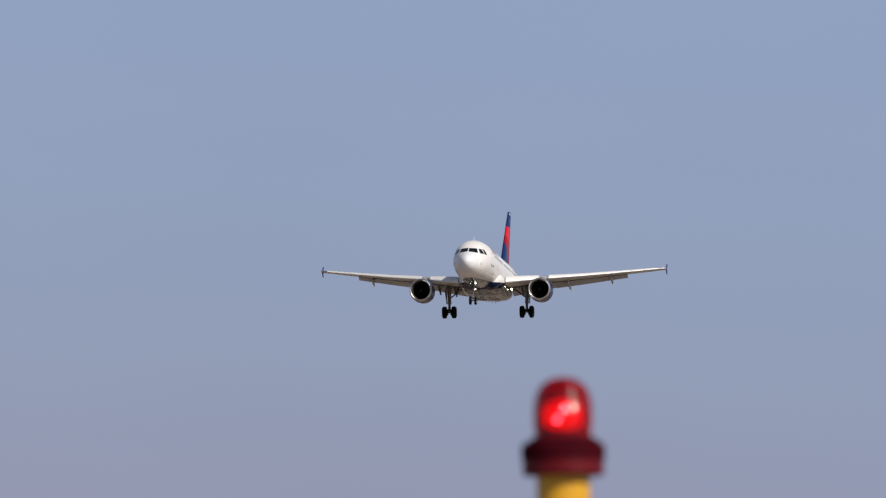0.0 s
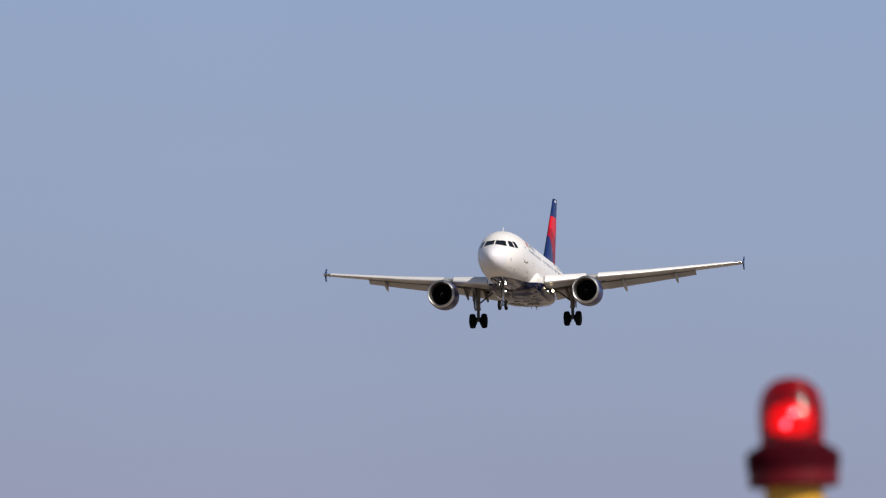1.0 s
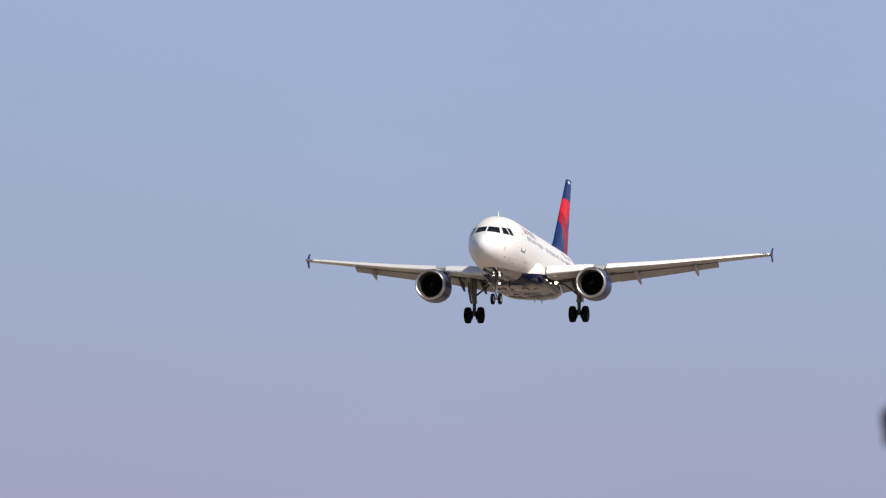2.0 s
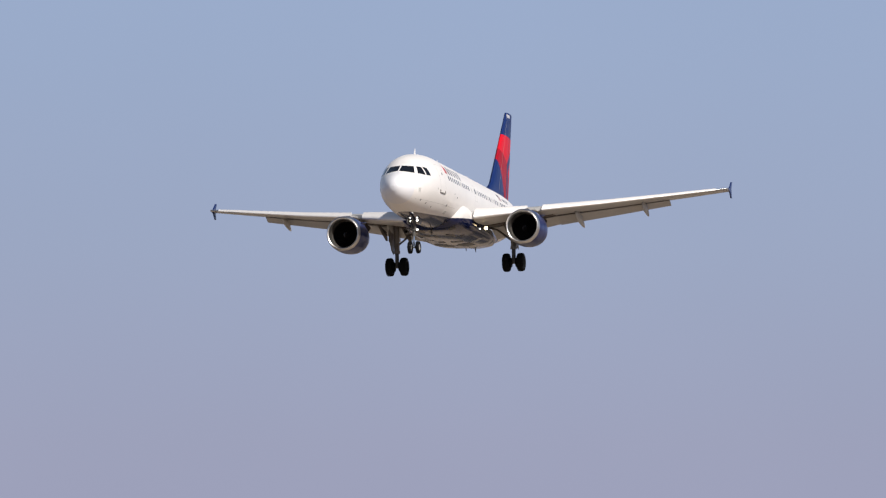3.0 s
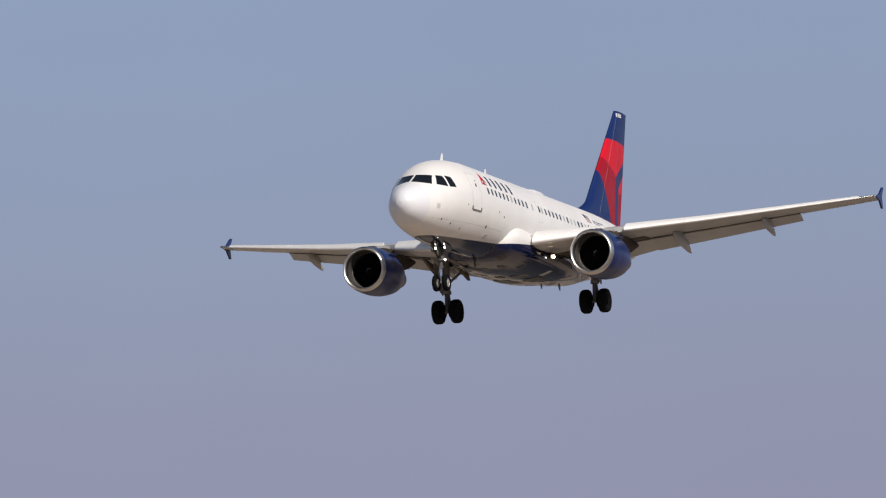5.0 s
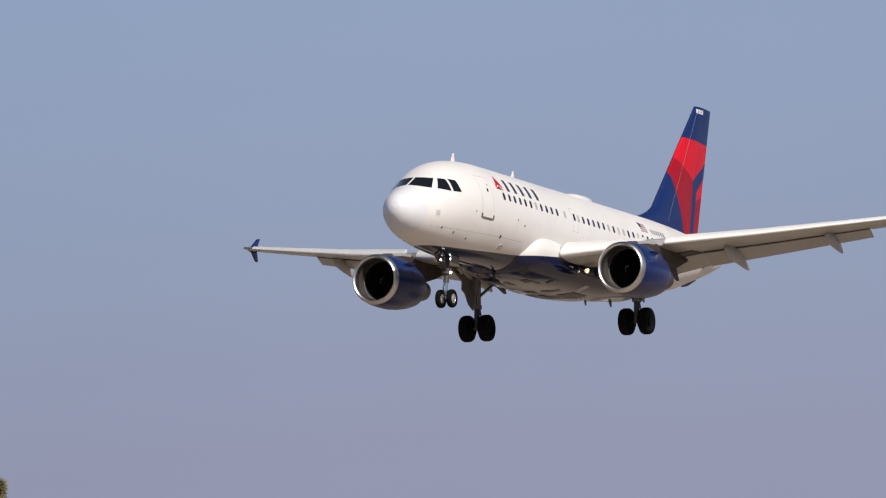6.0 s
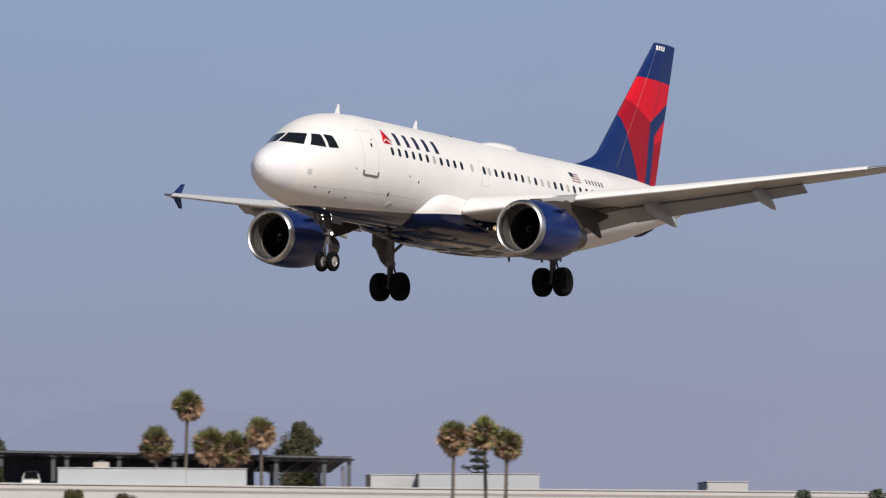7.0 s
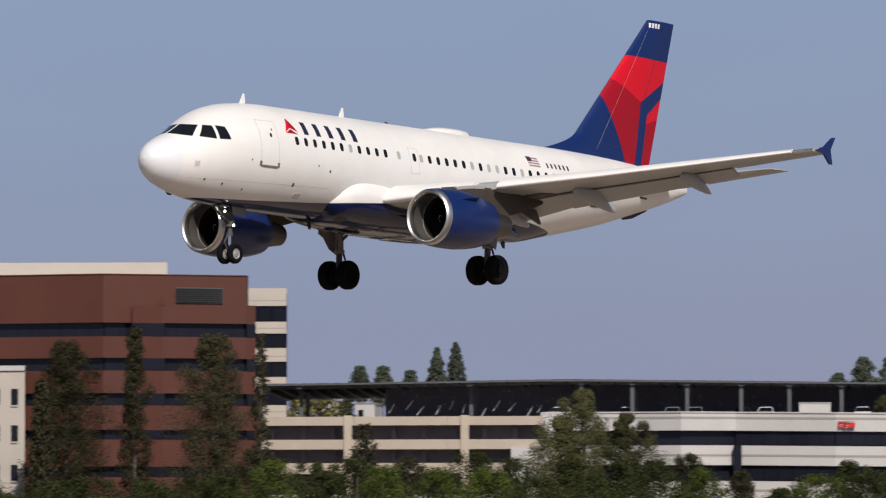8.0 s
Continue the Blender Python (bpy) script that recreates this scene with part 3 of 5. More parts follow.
def build_wing(plane, side):
    w = part("wing", wing_piece([0.6, 1.98, 4.2, 6.4, 9.6, 12.9, 13.3], 0.03, 0.84, side), M["wing"], plane, "light grey swept wing", True)
    part("wing_tip", wing_piece([13.3, 14.2, 15.5, 16.95], 0.03, 1.0, side), M["wing"], w, "", True)
    part("inboard_flap", wing_piece(spaced(2.25, 6.44, 3), 0.79, 1.0, side, 24, 0.035, 0.018, 1.25), M["wing"], w, "lowered landing flap", True)
    part("outboard_flap", wing_piece(spaced(6.45, 13.25, 5), 0.79, 1.0, side, 28, 0.04, 0.018, 1.22), M["wing"], w, "lowered landing flap", True)
    # dark strips paint in the shade between wing and flaps
    part("flap_cove", wing_piece(spaced(2.2, 6.35, 4), 0.56, 0.835, side, 0, 0, 0.008), M["cove"], w, "recess before the inboard flap, shade painted dark")
    part("flap_cove", wing_piece(spaced(6.45, 13.25, 5), 0.80, 0.835, side, 0, 0, 0.006), M["cove"], w, "recess before the outboard flap, shade painted dark")
    for y in (3.3, 4.9):
        le, c, z, t = wing_at(y)
        part("flap_bracket", slab([(-(le + c * .58), z - .20), (-(le + c * .95), z - .42), (-(le + c * 1.02), z - .95), (-(le + c * .80), z - .62)][::side], "y", side * y - .07, side * y + .07), M["cove"], w, "flap bracket toned dark for wing shade")
    for a, b in ((2.3, 5.3), (6.2, 8.8), (8.81, 11.3), (11.31, 13.8), (13.81, 16.3)):
        part("slat", wing_piece(spaced(a, b, 3), 0.0, 0.13, side, -14, -0.05, 0.016, 1.0), M["white"], w, "extended pale slat", True)
    # bare leading edge piece at the tip with its lamp
    part("tip_edge", wing_piece(spaced(16.32, 16.95, 2), 0.0, 0.10, side), M["metal"], w, "bare metal edge", True)
    # wing tip fence, above and below
    tip = [(-19.55, .87), (-20.1, 1.05), (-20.64, 1.44), (-20.82, 1.46), (-20.52, .96), (-20.66, .40), (-20.50, .40), (-20.1, .76)]
    part("wing_tip_fence", slab(tip if side > 0 else tip[::-1], "y", side * 16.93, side * 17.01), M["blue"], w, "dark blue wing tip fence")
    for y, reach in ((4.1, 1.0), (7.75, 1.0), (11.75, 0.9)):
        le, c, z, t = wing_at(y)
        rings = []
        for u, r, dz in ((0.45, .02, -.24), (0.52, .14, -.28), (0.65, .20, -.32), (0.8, .23, -.38), (0.95, .21, -.50), (1.08, .16, -.66), (1.18, .08, -.80), (1.21, .02, -.85)):
            s, q = le + u * c * (0.9 if y < 5 else 1.0) + (0.15 if y > 7 else 0), r * reach
            ring = []
            for k in range(12):
                a = 2 * math.pi * k / 12
                ring.append((-s, side * y + q * 0.62 * math.cos(a), z + dz * reach * (0.75 + 0.05 * c) + 1.5 * q * math.sin(a)))
            rings.append(ring)
        part("flap_track_fairing", loft(rings), M["wing"], w, "drooped flap track fairing", True)
    # aileron and spoiler joints
    for y in (9.0, 10.8, 13.3, 14.9):
        le, c, z, t = wing_at(y)
        part("panel_joint", box(-(le + c * .97), -(le + c * .72), side * y - .015, side * y + .015, z - .02, z + foil(.72, t, True) * c + .006), M["line"], w)
    return w


def build_engine(plane, side):
    c = (-9.88, side * 5.75, -2.12)

    def rev(prof, n=56, centre=c):
        return turned([(-d, r) for d, r in prof], "x", centre, n)
    cowl = part("engine_cowl", rev([(.24, 1.09), (.5, 1.125), (1.0, 1.15), (1.7, 1.145), (2.3, 1.09), (2.8, 1.01), (3.2, .92), (3.4, .865), (3.4, .83), (2.9, .85)]),
                M["blue"], plane, "dark blue engine cowling", True)
    part("intake_lip", rev([(.24, 1.092), (.12, 1.07), (.04, 1.03), (0.0, .98), (.03, .93), (.10, .90), (.30, .882)]), M["metal"], cowl, "polished metal intake lip", True)
    part("intake_liner", rev([(.30, .880), (.55, .868), (.82, .866)]), M["liner"], cowl, "grey acoustic liner", True)
    part("liner_joint", rev([(.80, .868), (.82, .852), (.86, .852), (.88, .868)]), M["gear"], cowl, "", True)
    part("intake_duct", rev([(.86, .866), (1.25, .87), (1.30, .87)]), M["duct_shade"], cowl, "", True)
    part("cowl_joint", rev([(1.39, 1.147), (1.40, 1.1515), (1.41, 1.147)]), M["ink"], cowl, "", True)
    part("fan_disc", rev([(1.34, .87), (1.34, .05)], 36), M["blade"], cowl)
    e, f = Vector((0, 1, 0)), Vector((0, 0, 1))
    rings = []
    for r, tw in ((.24, .25), (.5, .55), (.85, .95)):
        mid = Vector((-1.2, 0, 0)) + e * r
        ch = Vector((-math.cos(tw), 0, 0)) + f * math.sin(tw) * side
        th = ch.cross(e).normalized() * 0.008
        ch = ch * (0.075 + 0.03 * r)
        rings.append([mid - ch - th, mid + ch - th, mid + ch + th, mid - ch + th])
    blade = part("fan_blade", loft(rings), M["blade"], cowl)
    for k in range(30):
        b = blade if k == 0 else blade.copy()
        if k:
            scene.collection.objects.link(b)
        b.location, b.rotation_euler = c, (2 * math.pi * k / 30, 0, 0)
    spin = part("spinner", rev([(.78, .005), (.84, .08), (.95, .16), (1.10, .235), (1.3, .26)], 28), M["blade"], cowl, "dark fan spinner", True)
    spiral = []
    for k in range(10):
        a, d = k * 0.36 + 0.6, .84 + k * 0.016
        r = float(np.interp(d, [.84, .95, 1.10], [.08, .16, .235])) + .006
        spiral.append([(c[0] - d + q, c[1] + (r + q * .2) * math.cos(a), c[2] + (r + q * .2) * math.sin(a)) for q in (.016, -.016)])
    part("spinner_mark", loft([[a, b, (b[0], b[1] * 1.0, b[2] + .004), (a[0], a[1], a[2] + .004)] for a, b in spiral]), M["white"], spin, "white spiral mark")
    part("core_nozzle", rev([(2.9, .80), (3.4, .66), (3.9, .55), (4.4, .47), (4.75, .42), (4.76, .37), (4.4, .40)]), M["hot"], cowl, "dark heat-stained exhaust nozzle", True)
    part("exhaust_plug", rev([(4.2, .30), (4.7, .24), (5.1, .08), (5.15, .01)], 28), M["hot"], cowl, "", True)
    # strakes on the cowl's shoulders
    a = radians(52)
    for q in (1, -1):
        p = Vector((0, q * math.sin(a), math.cos(a)))
        o = Vector(c)
        x = [o + Vector((-.9, 0, 0)) + p * 1.12, o + Vector((-1.9, 0, 0)) + p * 1.10, o + Vector((-1.85, 0, 0)) + p * 1.36, o + Vector((-1.35, 0, 0)) + p * 1.29]
        t = Vector((0, p.z, -p.y)) * 0.015
        part("strake", loft([[v - t for v in x], [v + t for v in x]]), M["blue"], cowl)
    # pylon up to the wing, coloured dark to stand for the wing's shadow
    rings = []
    for s, z0, z1, w in ((10.75, -1.06, -.98, .03), (11.4, -1.10, -.90, .10), (12.6, -1.25, -.80, .12), (13.6, -1.6, -.76, .12), (14.6, -1.75, -.80, .12), (15.8, -1.45, -.90, .09), (17.0, -1.05, -.98, .03)):
        rings.append([(-s, side * 5.75 + w, z0), (-s, side * 5.75 + w, z1), (-s, side * 5.75 + w * .5, z1 + .05), (-s, side * 5.75 - w * .5, z1 + .05),
                      (-s, side * 5.75 - w, z1), (-s, side * 5.75 - w, z0)])
    part("pylon", loft(rings), M["cove"], plane, "engine pylon toned dark for wing shade", True)
    part("pylon_cap", loft([[(-s, side * 5.75 + q * w, z) for q, z in ((1, h - .12), (1, h), (-1, h), (-1, h - .12))] for s, h, w in ((11.1, -.96, .05), (11.6, -.83, .11), (12.4, -.72, .14), (13.2, -.68, .14))]), M["wing"], cowl, "pale pylon crest")


def wheel(parent, centre, r, w, rim, name="wheel"):
    h = w / 2
    tyre = part(name, turned([(-h * .72, r * .52), (-h * .96, r * .66), (-h, r * .80), (-h * .86, r * .93), (-h * .55, r * .99), (0, r), (h * .55, r * .99), (h * .86, r * .93),
                              (h, r * .80), (h * .96, r * .66), (h * .72, r * .52)], "y", centre, 40), M["tyre"], parent, "black tyre", True)
    part("rim", turned([(-h * .74, r * .53), (-h * .60, r * .50), (-h * .55, r * .30), (-h * .80, r * .22), (-h * .82, .01), (h * .82, .01), (h * .80, r * .22), (h * .55, r * .30),
                        (h * .60, r * .50), (h * .74, r * .53)], "y", centre, 32), rim, tyre, "metal wheel rim", True)


def build_main_gear(plane, side):
    y, s, axle = side * 3.795, 16.09, -3.665
    leg = part("main_gear_leg", join(rod((-s + .1, y, -1.0), (-s, y, -2.75), .19, .17, 16), rod((-s, y, -2.65), (-s, y, -2.82), .21, .21, 16)), M["gear"], plane, "dark brownish landing gear leg", True)
    part("oleo", rod((-s, y, -2.7), (-s, y, axle), .125, .125, 16), M["steel"], leg, "dark sliding tube", True)
    part("axle", rod((-s, y - .50, axle), (-s, y + .50, axle), .09), M["steel"], leg, "", True)
    part("side_stay", join(rod((-s, y, -2.35), (-s, side * 2.75, -1.55), .065), rod((-s, side * 2.75, -1.55), (-s + .05, side * 2.0, -1.35), .06)), M["steel"], leg, "", True)
    part("torque_link", join(rod((-s - .16, y, -2.6), (-s - .42, y, -3.1), .05, .035, 8), rod((-s - .42, y, -3.1), (-s - .14, y, -3.55), .035, .05, 8)), M["steel"], leg, "", True)
    part("brake_hose", join(rod((-s + .17, y + .05, -1.6), (-s + .19, y + .05, -2.6), .018, .018, 6), rod((-s + .19, y + .05, -2.6), (-s + .12, y + .12, axle + .1), .018, .018, 6)), M["dark"], leg)
    for q in (-1, 1):
        part("brake", turned([(-.14, .30), (.14, .30)], "y", (-s, y + q * .28, axle), 24, True), M["tyre"], leg)
        wheel(plane, (-s, y + q * .4635, axle), .585, .43, M["tyre"], "main_wheel")
    out = y + side * .27
    door = [(-s + .98, -1.05), (-s + 1.0, -2.08), (-s + .70, -2.20), (-s + .32, -2.64), (-s - .16, -2.85), (-s - .26, -2.3), (-s - .32, -1.05)]
    part("leg_door", slab(door if side > 0 else door[::-1], "y", out - .025, out + .025), M["gear"], leg, "brownish grey landing gear leg door")


def build_nose_gear(plane):
    s, axle = 5.06, -3.775
    leg = part("nose_gear_leg", join(rod((-s - .12, 0, -1.85), (-s, 0, -3.0), .10, .095, 16), rod((-s, 0, -2.95), (-s, 0, -3.1), .125, .125, 16)), M["steel"], plane, "steel nose gear leg", True)
    part("oleo", rod((-s, 0, -3.0), (-s - .03, 0, axle), .06, .06, 14), M["chrome"], leg, "polished sliding tube", True)
    part("axle", rod((-s - .03, -.33, axle), (-s - .03, .33, axle), .05), M["steel"], leg, "", True)
    part("drag_stay", join(rod((-s + .02, .07, -2.7), (-s + 1.0, .14, -1.9), .04, .04, 8), rod((-s + .02, -.07, -2.7), (-s + 1.0, -.14, -1.9), .04, .04, 8)), M["steel"], leg, "", True)
    part("torque_link", join(rod((-s + .10, 0, -3.05), (-s + .30, 0, -3.35), .035, .025, 8), rod((-s + .30, 0, -3.35), (-s + .08, 0, -3.65), .025, .035, 8)), M["steel"], leg, "", True)
    part("steering_collar", turned([(-.12, .14), (-.12, .17), (.12, .17), (.12, .14)], "z", (-s, 0, -2.62), 18), M["steel"], leg, "", True)
    for q in (-1, 1):
        wheel(plane, (-s - .03, q * .255, axle), .385, .225, M["rim"], "nose_wheel")
        # the rear doors hang open beside the leg
        d = [(-s + .30, -1.95), (-s + .28, -2.30), (-s - .45, -2.32), (-s - .5, -1.98)]
        part("rear_gear_door", slab(d, "y", q * .36 - .015, q * .36 + .015), M["gear"], plane)
    for y, z, r in ((.255, -2.12, .066), (-.215, -2.14, .055), (.24, -2.70, .058), (.24, -1.93, .035)):
        x = -s + .06
        can = part("taxi_lamp", turned([(-.16, .03), (-.10, r * .8), (0, r * 1.1), (.015, r * 1.1), (.015, r)], "x", (x, y, z), 20), M["dark"], leg, "", True)
        part("lens", turned([(.012, r), (.03, r * .6), (.036, .004)], "x", (x, y, z), 20), M["lamp"], can, "lit lamp", True)
    part("lamp_bracket", rod((-s - .04, -.26, -2.13), (-s - .04, .3, -2.13), .03, .03, 8), M["steel"], leg)


def build_tail(plane):
    # fin: outline with a filleted root, thin section, paint as fields
    def fin_at(z):
        """Leading edge, trailing edge and thickness of the fin at z."""
        u = (z - 1.6) / (8.02 - 1.6)
        return 25.2 + (31.02 - 25.2) * u - 1.7 * min(1.0, max(0.0, 1 - (z - 2.0) / 0.9)) ** 2, 31.28 + (32.84 - 31.28) * u, 0.52 * (1 - u) + 0.22 * u

    def half_at(s, z):
        le, te, th = fin_at(z)
        x = min(1.0, max(0.0, (s - le) / (te - le)))
        return th * (1.5 * math.sqrt(x) * (1 - x) + 0.02)

    def fin_ring(z):
        le, te, th = fin_at(z)
        ss = [le + (te - le) * (0.5 - 0.5 * math.cos(math.pi * k / 12)) for k in range(13)]
        pts = [(-s, half_at(s, z), z) for s in ss]
        return pts + [(x, -y, q) for x, y, q in reversed(pts[1:-1])]

    def fin_line(a, b, wide, side):
        """A thin raised seam on the fin between two places (s, z)."""
        rings = []
        for k in range(9):
            s, z = a[0] + (b[0] - a[0]) * k / 8, a[1] + (b[1] - a[1]) * k / 8
            rings.append([(-s - e, side * (half_at(s + e, z) + h), z) for e, h in ((-wide, -.02), (wide, -.02), (wide, .004), (-wide, .004))])
        return loft(rings)
    zs = spaced(1.5, 3.0, 18) + spaced(3.3, 7.7, 12) + [7.88, 7.98, 8.02]
    v, f = loft([fin_ring(z) for z in zs])
    bm = bmesh.new()
    vs = [bm.verts.new(p) for p in v]
    for a in f:
        bm.faces.new([vs[i] for i in a])
    # paint edges: lines in (s, z)
    lines = (((29.5, 6.40), (32.3, 6.36)), ((28.63, 5.32), (30.49, 4.52)), ((27.98, 4.44), (29.5, 2.02)), ((30.49, 4.52), (32.06, 5.43)), ((30.49, 4.52), (30.24, 1.97)),
             ((31.02, 4.03), (32.08, 4.82)), ((31.02, 4.03), (30.75, 1.95)), ((30.49, 4.52), (29.5, 6.4)), ((31.15, 3.7), (31.95, 3.95)), ((29.1, 5.05), (29.3, 6.4)))
    for (s0, z0), (s1, z1) in lines:
        bmesh.ops.bisect_plane(bm, geom=bm.verts[:] + bm.edges[:] + bm.faces[:], plane_co=(-s0, 0, z0), plane_no=(z1 - z0, 0, s1 - s0))

    def side_of(p, a, b):
        return (b[0] - a[0]) * (p[1] - a[1]) - (b[1] - a[1]) * (p[0] - a[0])

    def colour(s, z):
        """0 blue, 1 red, 2 dark red."""
        p = (s, z)
        if side_of(p, *lines[0]) > 0:
            return 0
        right = side_of(p, *lines[3]) < 0 if s > 30.49 else False
        if z > 1.4 and s > 30.2 and side_of(p, (30.24, 1.97), (30.49, 4.52)) < 0 and (right or z < 4.52):
            if side_of(p, (30.75, 1.95), (31.02, 4.03)) < 0 and side_of(p, *lines[5]) < 0:
                return 1 if side_of(p, *lines[8]) > 0 else 2
            return 0
        if side_of(p, *lines[1]) > 0:
            return 1
        return 0 if side_of(p, *lines[2]) < 0 else 2
    for face in bm.faces:
        c = face.calc_center_median()
        face.material_index = colour(-c.x, c.z)
    fin = part("tail_fin", bm, [M["fin_blue"], M["red"], M["dark_red"]], plane, "dark blue tail fin with red angular fields", True)
    for q in (1, -1):
        part("spar_seam", fin_line((27.45, 2.30), (31.0, 7.7), .004, q), M["trim"], fin, "thin pale seam")
        for k in range(4):
            part("marking_bar", fin_line((31.05 + .19 * k, 7.70), (31.09 + .19 * k, 7.90), .06, q), M["white"], fin, "small white marking bar")
        part("root_seam", fin_line((27.4, 2.56), (29.2, 2.50), .010, q), M["trim"], fin)
        part("rudder_joint", fin_line((29.75, 2.15), (32.0, 7.7), .014, q), M["ink"], fin)
    for side in (1, -1):
        rings = []
        for y, le, c, z, t in ((.35, 28.0, 3.9, .95, .11), (1.4, 28.75, 3.35, 1.03, .10), (3.8, 30.0, 2.25, 1.30, .10), (6.05, 31.2, 1.36, 1.57, .09), (6.3, 31.42, 1.16, 1.60, .06)):
            ring = [(-(le + u * c), side * y, z + h * c) for u, h in section(0, 1, t, 9)]
            rings.append(ring if side > 0 else ring[::-1])
        part("tailplane", loft(rings), M["wing"], plane, "light grey tailplane", True)


def build_airliner():
    plane = thing("airliner", "white twin-engine airliner with blue belly and red-blue tail, gear down", "airplane")
    ss = [0, .02, .04, .06, .1, .15, .22, .3] + spaced(.4, 7.4, 40) + spaced(8.4, 20.5, 8) + spaced(21, 33.8, 26)
    rings = []
    for s in ss:
        half, mid, high = hull_at(s)
        rings.append([(-s, half * math.sin(2 * math.pi * k / 72), mid + high * math.cos(2 * math.pi * k / 72)) for k in range(72)])
    hull = part("fuselage", loft(rings), M["hull"], plane, "glossy white hull with dark blue belly", True)
    part("exhaust_cone", turned([(0, .20), (-.12, .15), (-.10, .10)], "x", (-33.75, 0, 1.135), 24, True), M["dark"], hull, "dark tail exhaust", True)
    # belly fairing round the wing roots
    rings = []
    stations = np.array(FAIRING)

    def fairing_at(s):
        """Half width, lowest and highest of the fairing at s, eased between its stations."""
        near = [np.array([np.interp(s + d, stations[:, 0], stations[:, k]) for k in (1, 2, 3)]) for d in (-.3, -.15, 0, .15, .3)]
        return [float(v) for v in sum(near) / 5]
    for s in spaced(9.3, 10.7, 14) + spaced(10.9, 21.2, 24):
        half, z0, z1 = fairing_at(s)
        m, h = (z0 + z1) / 2, (z1 - z0) / 2
        ring = []
        for k in range(48):
            a = 2 * math.pi * k / 48
            c, t = math.sin(a), math.cos(a)
            ring.append((-s, half * math.copysign(abs(c) ** 0.75, c), m + h * math.copysign(abs(t) ** (0.8 if t < 0 else 1.3), t)))
        rings.append(ring)
    fair = part("belly_fairing", loft(rings), M["hull"], plane, "white and blue wing root fairing", True)

    def under(s, y, lift):
        """The place on the fairing's underside."""
        half, z0, z1 = fairing_at(s)
        m, h = (z0 + z1) / 2, (z1 - z0) / 2
        sa = min(.999, abs(y) / half) ** (1 / .75)
        return Vector((-s, y, m - h * math.sqrt(1 - sa * sa) ** .8 - lift))
    # doors and inlets under the belly; uneven patches paint grime and ground reflections in
    rnd = random.Random(21)
    for q in (1, -1):
        for name, s0, s1, y0, y1, m in (("gear_bay", 15.35, 16.7, .35, 1.15, "dark"), ("gear_bay", 14.0, 14.5, .2, .6, "dark"), ("inlet", 11.2, 11.7, .55, .85, "dark"), ("inlet", 12.3, 12.55, 1.2, 1.5, "dark")):
            part(name, patch(((s0, q * y0), (s1, q * y0), (s1, q * y1), (s0, q * y1)), under, 8, 6, .03), M[m], fair, "dark opening in the belly")
        s = 9.9
        while s < 19.6:
            y = .08
            while y < 1.35:
                w, d = rnd.uniform(.22, .6), rnd.uniform(.3, 1.0)
                if rnd.random() < .36:
                    slant = rnd.uniform(-.25, .25)
                    part("belly_panel", patch(((s, q * y), (s + d, q * (y + slant * .3)), (s + d, q * (y + w)), (s, q * (y + w - slant * .2))), under, 6, 4, .012), M[rnd.choice(("blot", "blot", "gear", "gear", "dark", "wing"))], fair)
                y += w + rnd.uniform(.05, .3)
            s += rnd.uniform(.5, 1.0)
    # flight deck windows
    for q in (1, -1):
        for name, cs in (("windscreen", ((.05, .50), (.90, .40), (.74, .87), (.05, .90))),):
            cs = [(q * y, z) for y, z in cs]
            part(name, patch(cs, nose_skin, 8, 5, 0.02), M["pane"], hull, "dark windscreen pane", True)
        for cs in (((1.95, .40), (2.58, .355), (2.60, .865), (2.31, .875)), ((2.71, .36), (3.20, .38), (3.08, .86), (2.72, .885))):
            part("side_window", patch(cs, lambda s, z, lift, q=q: skin(s, z, q, lift), 5, 5, 0.02), M["pane"], hull, "dark flight deck window", True)
        # cabin windows, one pane shape shared along each side
        first = None
        spots = [6.66 + .531 * k for k in range(11)] + [12.78, 14.16] + [14.69 + .533 * k for k in range(21)]
        for i, s in enumerate(spots):
            closed = i in (6, 11, 12, 18, 20, 21, 24, 30)
            if first is None:
                first = part("cabin_window", oval(7.5, .63, .205, .32, q, .006), M["pane"], hull)
                first.location.x = 7.5 - s
                continue
            if s > 21.5 or closed:
                part("cabin_window", oval(s, .63, .205, .32, q, .006), M["shade" if closed else "pane"], hull, "pale closed shade" if closed else "")
            else:
                w = first.copy()
                scene.collection.objects.link(w)
                w.location.x = 7.5 - s
        # doors: recessed joints round a leaf, dark scuff plate at the sill
        for name, s0, s1, z0, z1 in (("cabin_door", 4.66, 5.60, -.44, 1.28), ("overwing_exit", 13.47, 13.99, 0.0, 1.0), ("rear_door", 26.9, 27.65, -.25, 1.25)):
            leaf = part(name, side_patch(s0, s1, z0, z1, q, 5, 10, .005), M["hull"], hull, "", True)
            e = .010
            part("door_joint", join(side_patch(s0 - e, s0 + e, z0, z1, q, 1, 10, .010), side_patch(s1 - e, s1 + e, z0, z1, q, 1, 10, .010),
                                    side_patch(s0, s1, z1 - e, z1 + e, q, 4, 1, .010), side_patch(s0, s1, z0 - e, z0 + e, q, 4, 1, .010)), M["line"], leaf)
            if name == "cabin_door":
                part("door_sill", join(side_patch(s0 + .04, s1 - .04, z0 - .08, z0 - .01, q, 5, 1, .05), side_patch(s0 - .05, s0 + .05, z0 - .05, z0 + .13, q, 2, 3, .04), side_patch(s1 - .05, s1 + .05, z0 - .05, z0 + .13, q, 2, 3, .04)), M["gear"], leaf, "dark scuff cup")
